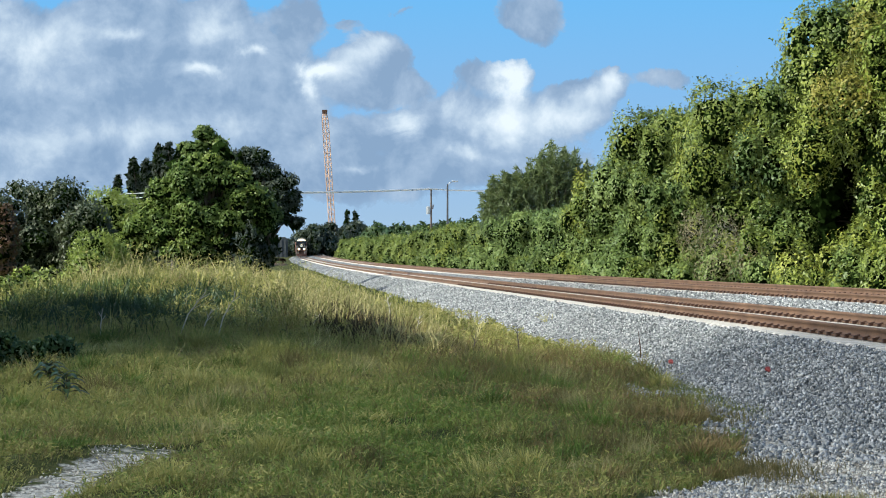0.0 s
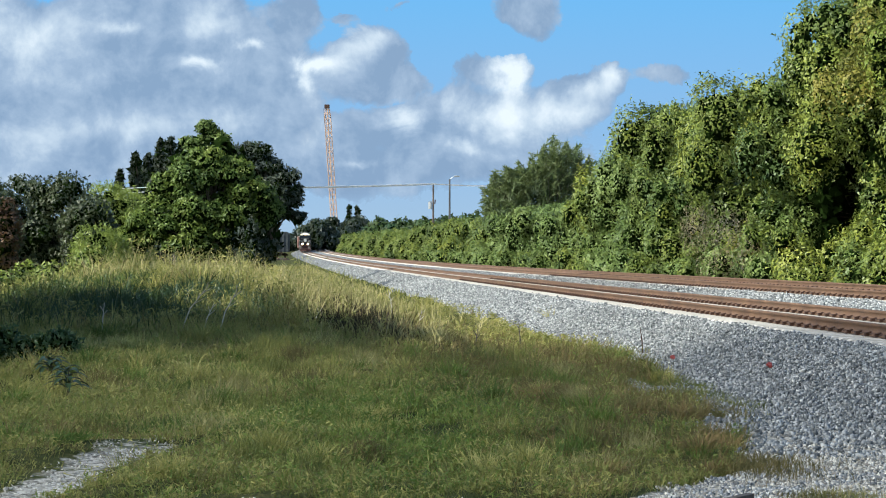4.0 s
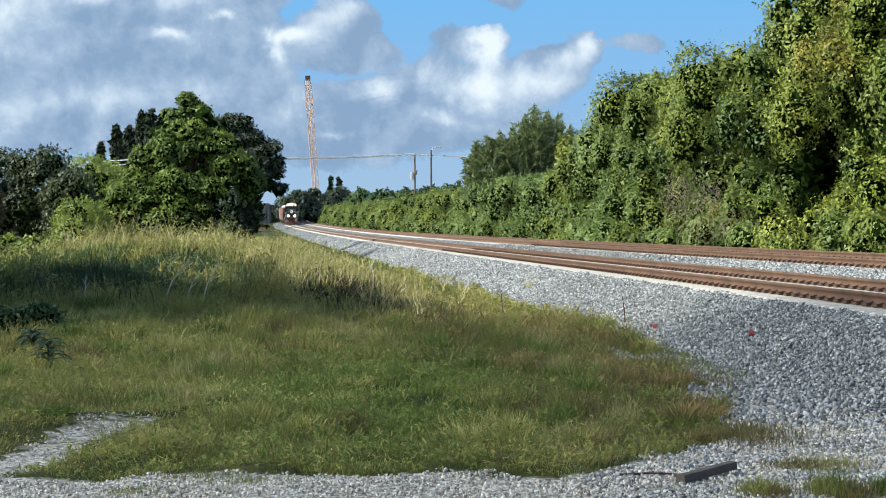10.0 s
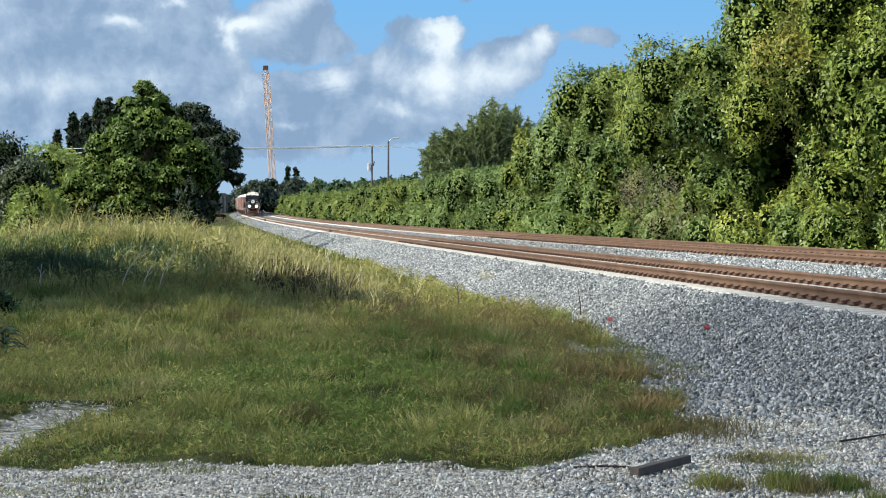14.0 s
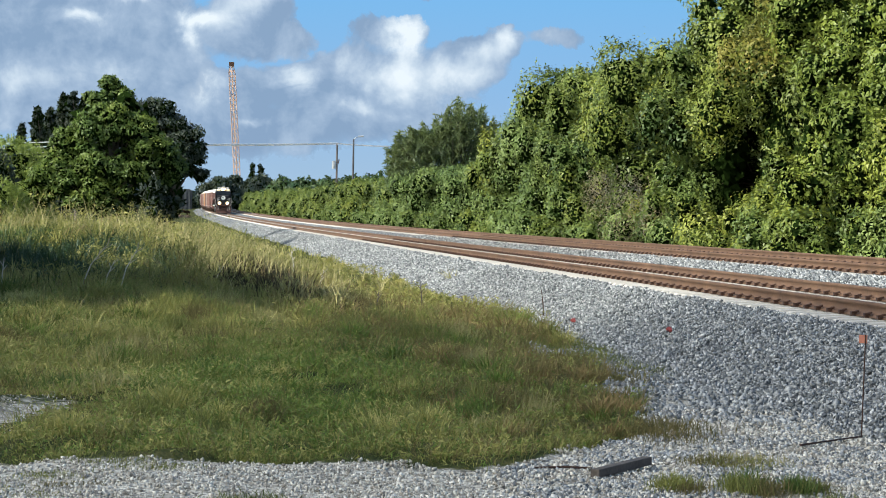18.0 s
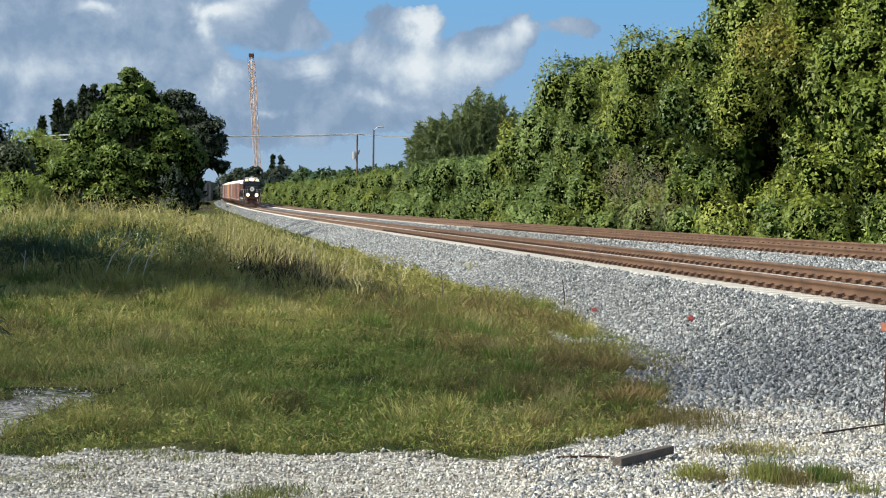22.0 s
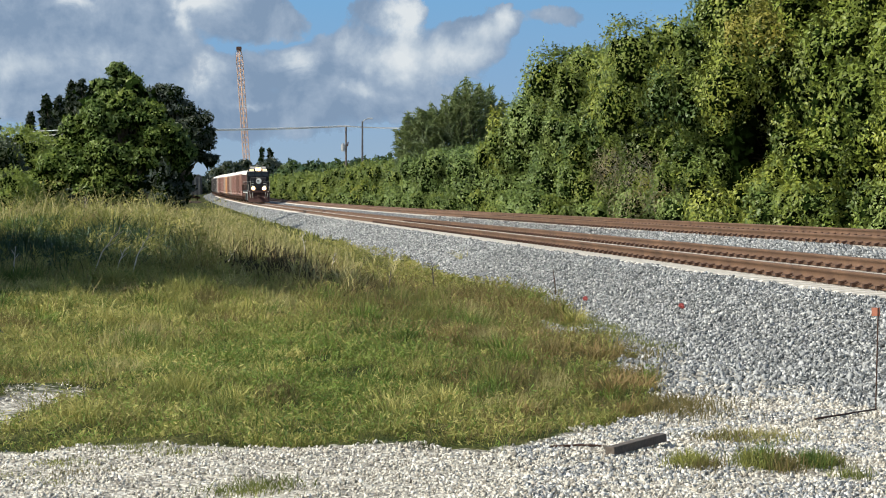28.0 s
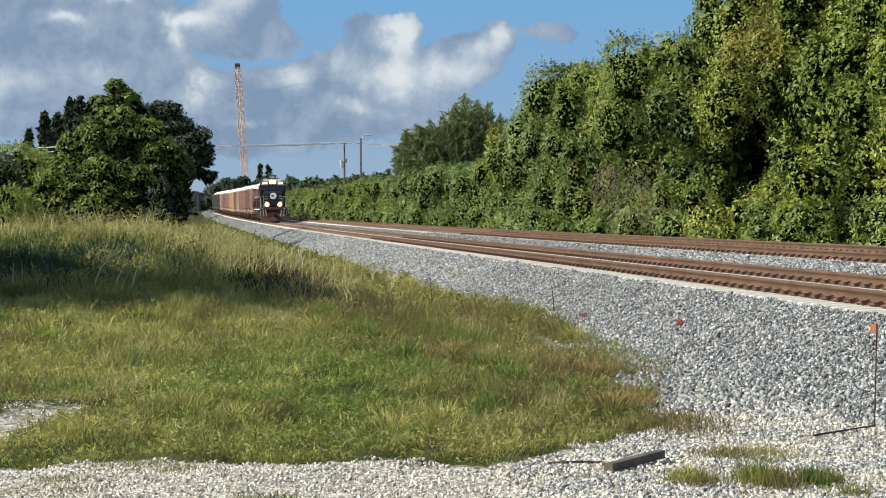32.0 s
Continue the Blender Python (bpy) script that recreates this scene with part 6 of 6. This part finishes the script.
for i, (x, y, w, d, c, h, mat) in enumerate([(1.62, 16.5, 0.075, 0.14, 420, 0.19, grass_blade), (1.72, 16.3, 0.07, 0.12, 260, 0.13, brown_blade), (2.06, 16.4, 0.075, 0.15, 560, 0.21, grass_blade), (2.12, 16.5, 0.06, 0.12, 200, 0.24, green_blade),
                                             (2.22, 16.3, 0.07, 0.14, 420, 0.19, brown_blade), (2.44, 16.5, 0.05, 0.11, 420, 0.18, green_blade), (2.54, 16.5, 0.06, 0.12, 260, 0.18, grass_blade), (2.62, 16.6, 0.05, 0.1, 120, 0.13, brown_blade), (2.62, 15.9, 0.07, 0.1, 160, 0.14, grass_blade),
                                             (2.15, 18.6, 0.15, 0.22, 520, 0.11, brown_blade), (2.42, 18.8, 0.17, 0.22, 520, 0.11, straw_blade), (2.3, 18.5, 0.15, 0.2, 260, 0.10, grass_blade), (-1.19, 15.4, 0.17, 0.18, 600, 0.11, grass_blade), (-2.6, 16.9, 0.13, 0.12, 320, 0.06, grass_blade),
                                             (-2.4, 16.4, 0.12, 0.12, 240, 0.06, brown_blade), (-1.9, 17.3, 0.18, 0.12, 380, 0.06, grass_blade), (-2.2, 17.6, 0.2, 0.15, 420, 0.06, grass_blade), (2.3, 33.5, 0.32, 1.2, 1700, 0.14, grass_blade), (2.0, 37.0, 0.34, 1.2, 2600, 0.17, grass_blade), (1.5, 39.5, 0.25, 0.8, 1200, 0.18, brown_blade), (2.75, 35.5, 0.25, 0.7, 700, 0.13, grass_blade),
                                             (1.95, 21.0, 0.24, 0.5, 1300, 0.18, brown_blade), (-2.9, 16.2, 0.12, 0.12, 240, 0.06, grass_blade), (-2.5, 15.8, 0.1, 0.1, 160, 0.05, grass_blade), (2.6, 31.0, 0.2, 1.0, 700, 0.12, grass_blade), (2.15, 29.0, 0.2, 0.8, 900, 0.16, brown_blade)]):
    tuft(x, y, w, d, c, h, mat, "small ragged tuft of grass in the gravel", 330 + i)

r = rng(360)
for i in range(44):
    y = float(20.5 + 21 * r.uniform() ** 1.2)
    x = float(r.uniform(-0.19 * y, min(1.3, float(rail_x(y)) - 4.4)))
    mat = (grass_blade, straw_blade, brown_blade, grass_blade, green_blade)[i % 5]
    if float(gravel_mask(np.array(x), np.array(y))) > 0.05:
        continue
    tuft(x, y, 0.08 + 0.10 * float(r.uniform()), 0.2 + 0.2 * float(r.uniform()), 420, 0.26 + 0.014 * (y - 20), mat, "taller ragged tuft standing out of the grass", 400 + i)

# ---- loose stone ----
def strew():
    r = rng(401)
    n = 84000
    y = 19 + 45 * r.uniform(0, 1, n) ** 1.3
    off = r.uniform(-2.95, -0.62, n)
    x, yy = off_track(off, y)
    z = bed_z(off, y) + 0.025 * wob(x, yy, 1.4, 5.0) + r.uniform(-0.018, 0.030, n)
    z += r.uniform(-0.020, 0.020, n)
    keep = (x < 0.2 * yy) & (gravel_mask(x, yy) > 0.4)
    v, f = stones(x[keep], yy[keep], z[keep], r.uniform(0.028, 0.066, keep.sum()), r)
    tagged(new("ballast_stones", mesh_np("ballast_stones", v, f, [ballast_stone])), "angular grey granite ballast stones", "ballast", kind="stuff")
    n = 26000
    y = 24 + 46 * r.uniform(0, 1, n) ** 1.2
    off = r.uniform(2.1, 3.9, n)
    x, yy = off_track(off, y)
    z = bed_z(off, y) + 0.025 * wob(x, yy, 1.4, 5.0) + r.uniform(-0.012, 0.022, n)
    v, f = stones(x, yy, z, r.uniform(0.035, 0.08, n), r)
    tagged(new("ballast_stones", mesh_np("ballast_stones", v, f, [ballast_stone])), "angular grey ballast stones between the tracks", "ballast", kind="stuff")
    n = 30000
    y = 62 + 70 * r.uniform(0, 1, n) ** 1.3
    off = np.where(r.uniform(0, 1, n) < 0.8, r.uniform(-2.95, -0.62, n), r.uniform(2.1, 3.9, n))
    x, yy = off_track(off, y)
    z = bed_z(off, y) + 0.025 * wob(x, yy, 1.4, 5.0) + r.uniform(-0.015, 0.025, n)
    v, f = stones(x, yy, z, r.uniform(0.045, 0.09, n), r)
    tagged(new("ballast_stones", mesh_np("ballast_stones", v, f, [ballast_stone])), "grey ballast stones farther along the line", "ballast", kind="stuff")
    n = 17000
    y = 125 + 190 * r.uniform(0, 1, n) ** 2.2
    off = r.uniform(-2.95, -0.62, n)
    x, yy = off_track(off, y)
    v, f = stones(x, yy, bed_z(off, y) + r.uniform(-0.02, 0.03, n), r.uniform(0.06, 0.12, n), r)
    tagged(new("ballast_stones", mesh_np("ballast_stones", v, f, [ballast_stone])), "grey ballast stones where the line bends away", "ballast", kind="stuff")
    n = 45000
    x, y = r.uniform(-1, 5.0, n), r.uniform(20.0, 50.0, n)
    off = x - rail_x(y)
    keep = (gravel_mask(x, y) > 0.3) & (off < -2.2) & (x < 0.2 * y) & (y > 20.5 + 1.6 * r.uniform(0, 1, n) + 0.9 * (3.8 - x))
    x, y = x[keep], y[keep]
    v, f = stones(x, y, np.maximum(ground_z(x, y), bed_z(x - rail_x(y), y)) + r.uniform(-0.014, 0.03, len(x)), r.uniform(0.025, 0.072, len(x)), r)
    tagged(new("ballast_stones", mesh_np("ballast_stones", v, f, [ballast_stone])), "grey ballast stones spilt on the ground", "ballast", kind="stuff")
    n = 26000
    x, y = r.uniform(0.5, 4.2, n), r.uniform(14.2, 21.0, n)
    keep = (gravel_mask(x, y) > 0.6) & (wob(x, y, 2.6, 3.0) + 0.35 * r.normal(0, 1, n) > 0.1) & (x < 0.21 * y) & (x - rail_x(y) < -2.4)
    x, y = x[keep], y[keep]
    v, f = stones(x, y, ground_z(x, y) + r.uniform(-0.004, 0.014, len(x)), r.uniform(0.018, 0.046, len(x)), r)
    tagged(new("ballast_stones", mesh_np("ballast_stones", v, f, [ballast_stone])), "grey stones strewn over the white gravel", "ballast", kind="stuff")
    n = 105000
    x, y = r.uniform(-4.4, 5.0, n), r.uniform(14.0, 24.0, n)
    keep = (gravel_mask(x, y) + 0.3 * (wob(x, y, 5.0, 1.5)) > 0.5) & (np.abs(x) < 0.22 * y + 0.3) & (x - rail_x(y) < -2.3)
    keep &= (x > -2.6) | (y < 18.6) | (r.uniform(0, 1, n) < 0.25)
    x, y = x[keep], y[keep]
    v, f = stones(x, y, ground_z(x, y) + r.uniform(-0.007, 0.013, len(x)), (0.011 + 0.024 * r.uniform(0, 1, len(x)) ** 1.5) * np.where(x > 0.4, 1.3, 1.0), r)
    tagged(new("limestone_gravel", mesh_np("limestone_gravel", v, f, [lime_stone])), "loose white crushed limestone gravel on the road", "gravel", kind="stuff")


strew()

# ---- small things ----
def on_ground(x, y, dz=0.0):
    return float(ground_z(x, y)) + dz


def on_bed(x, y):
    return float(bed_z((x - float(rail_x(y))) / math.hypot(1, float(rail_slope(y))), y))


orange_plastic = surface("orange_plastic", [(0.3, (0.50, 0.16, 0.09)), (0.7, (0.66, 0.27, 0.17))], 4.0, 0.5, fine=20.0, bump=0.1)
red_plastic = surface("red_plastic", [(0.3, (0.22, 0.04, 0.035)), (0.7, (0.36, 0.07, 0.06))], 4.0, 0.5, fine=20.0, bump=0.1)


def timber():
    a, b = Vector((1.16, 17.4, on_ground(1.16, 17.4, 0.015))), Vector((1.59, 18.1, on_ground(1.59, 18.1, 0.045)))
    bm = bmesh.new()
    ln = (b - a).length
    box(bm, 0, ln, -0.036, 0.036, -0.01, 0.05, 0.006)
    for v in bm.verts:
        v.co.z += 0.004 * math.sin(v.co.x * 9)
    me = bpy.data.meshes.new("timber_block")
    bm.to_mesh(me)
    bm.free()
    me.materials.append(wood_grey)
    ob = new("timber_block", me)
    ob.matrix_basis = Matrix.Translation(a) @ (b - a).to_track_quat("X", "Z").to_matrix().to_4x4()
    tagged(ob, "weathered grey timber offcut lying on the gravel", "timber")


def flag(name, label, x, y, z, h, mat):
    t = thing(name, label, "marker flag", pose(x, y, z))
    bm = bmesh.new()
    part("stem", rod(bm, (0, 0, -0.1), (0.02, 0, h), 0.006, None, 6), clip_steel, t)
    bm = bmesh.new()
    part("flag", prism(bm, [(0.0, h - 0.07), (0.004, h - 0.07), (0.006, h), (0.0, h)], -0.035, 0.035), mat, t)
    return t


timber()
flag("marker_flag", "orange marker flag on a thin wire stake in the gravel", 3.63, 20.9, on_ground(3.63, 20.9), 0.88, orange_plastic)
for x, y, mat, label in ((3.28, 34.3, red_plastic, "crumpled red marker on the ballast"), (2.31, 40.6, red_plastic, "crumpled red marker on the ballast")):
    bm = bmesh.new()
    bmesh.ops.create_icosphere(bm, subdivisions=2, radius=0.06)
    for v in bm.verts:
        v.co *= 0.8 + 0.45 * noise.noise(v.co * 22)
        v.co.z *= 0.8
    me = bpy.data.meshes.new("marker")
    bm.to_mesh(me)
    bm.free()
    me.materials.append(mat)
    ob = new("marker", me)
    ob.location = (x, y, max(on_bed(x, y), on_ground(x, y)) + 0.05)
    tagged(ob, label, "marker")
bm = bmesh.new()
rod(bm, (0, 0, 0), (0.66, 0.95, on_ground(3.63, 20.85) - on_ground(2.97, 19.9)), 0.009, 0.007, 8)
me = bpy.data.meshes.new("steel_rod")
bm.to_mesh(me)
bm.free()
me.materials.append(clip_steel)
ob = new("steel_rod", me)
ob.location = (2.97, 19.9, on_ground(2.97, 19.9) + 0.03)
tagged(ob, "thin dark steel rod lying on the gravel", "rod")


# ---- dead stalks and a loose cable ----
def stalk(x, y, h, lean, label, mat, fork=0):
    z = max(on_ground(x, y), on_bed(x, y) if x - float(rail_x(y)) > -2.75 else -9.0)
    bm = bmesh.new()
    a, b = Vector((0, 0, -0.05)), Vector((lean * 0.4, 0, h * 0.55))
    c = Vector((lean, 0.02, h))
    rod(bm, a, b, 0.014, 0.011, 5)
    rod(bm, b, c, 0.011, 0.005, 5)
    for k in range(fork):
        q = b.lerp(c, 0.2 + 0.25 * k)
        rod(bm, q, q + Vector((0.07 * (-1) ** k + lean * 0.2, 0, 0.10)), 0.008, 0.004, 4)
    me = bpy.data.meshes.new("dead_stalk")
    bm.to_mesh(me)
    bm.free()
    me.materials.append(mat)
    ob = new("dead_stalk", me)
    ob.location = (x, y, z)
    tagged(ob, label, "stalk", "dead stalks")


for x, y, h, lean, mat, fork in ((1.95, 43.5, 0.50, -0.05, clip_steel, 0), (-6.15, 43.2, 0.85, 0.5, dry_twig, 4), (-5.5, 43.4, 0.85, 0.35, dry_twig, 4), (-5.75, 43.3, 0.6, 0.2, dry_twig, 3), (-7.55, 43.5, 0.62, 0.04, dry_twig, 2),
                                 (-1.0, 44.0, 0.5, 0.05, wood_grey, 2), (-0.2, 47.0, 0.55, -0.04, wood_grey, 3), (-2.3, 50.0, 0.6, 0.1, dry_twig, 3), (-3.0, 54.0, 0.7, -0.1, dry_twig, 3), (-4.2, 47.5, 0.45, 0.2, dry_twig, 2)):
    stalk(x, y, h, lean, "thin dry dead weed stalk", mat, fork)
bm = bmesh.new()
for a, b in (((0, 0, 0.012), (0.22, 0.03, 0.02)), ((0.22, 0.03, 0.02), (0.42, 0.02, 0.015))):
    rod(bm, a, b, 0.008, None, 6)
me = bpy.data.meshes.new("cable_end")
bm.to_mesh(me)
bm.free()
me.materials.append(clip_steel)
ob = new("cable_end", me)
ob.location = (0.75, 17.9, on_ground(0.75, 17.9) + 0.01)
tagged(ob, "short dark cable end lying on the gravel", "cable")


# ---- the cloud that shades the foreground, high towards the sun ----
def passing_cloud():
    """A long flat-bottomed cloud, thin enough to let some sun through."""
    az, el = np.meshgrid(np.linspace(0, 2 * np.pi, 96, endpoint=False), np.linspace(-np.pi / 2, np.pi / 2, 33))
    lump = 1 + 0.06 * np.sin(az * 9 + 1) * np.cos(el * 3) + 0.04 * np.sin(az * 17 + el * 5)
    v = np.stack([np.sign(np.cos(az)) * np.abs(np.cos(az)) ** 0.6 * np.cos(el) * 62 * lump, np.sign(np.sin(az)) * np.abs(np.sin(az)) ** 0.6 * np.cos(el) * 16 * lump,
                  np.sin(el) * np.where(el > 0, 6.0, 2.0) * lump], -1).reshape(-1, 3)
    i = np.arange(az.size).reshape(az.shape)
    j = np.roll(i, -1, 1)
    f = np.stack([i[:-1], j[:-1], j[1:], i[1:]], -1).reshape(-1, 4)
    k = Nodes("vapour")
    k.done((0.9, 0.9, 0.9), 1.0)
    thin, both = k.n.new("ShaderNodeBsdfTransparent"), k.n.new("ShaderNodeMixShader")
    both.inputs[0].default_value = 0.57
    k.l.new(k.bsdf.outputs[0], both.inputs[1])
    k.l.new(thin.outputs[0], both.inputs[2])
    k.l.new(both.outputs[0], k.out.inputs["Surface"])
    return mesh_np("passing_cloud", v, f, [k.mat], smooth=True)


shade_cloud = tagged(new("passing_cloud", passing_cloud()), "soft white cumulus cloud drifting across the sun", "cloud")
shade_cloud.location = sun_way * 700


def motions():
    speed, front0 = 12.35, 665.9
    for k, ob in enumerate([loco] + wagons):
        back = 0 if k == 0 else 20.7 + (k - 1) * 13.9
        length = 20.2 if k == 0 else 13.6
        walk(ob, [(t, on_track(front0 - speed * t + back, length)) for t in range(0, 33, 2)])
    for ob, turn, rise in ((cloud_bank, 1.05, -0.1), (cumulus, 0.56, 0.0)):
        walk(ob, [(t, Matrix.Translation(EYE) @ pose(0, 0, 0, rise * -t / 32, 0, turn * t / 32)) for t in (0, 8, 16, 24, 32)])
    c = sun_way * 700
    walk(shade_cloud, [(t, pose(c.x + 5.4 - 3.0 * t, c.y + 24.5, c.z)) for t in (0, 8, 16, 24, 32)])


motions()
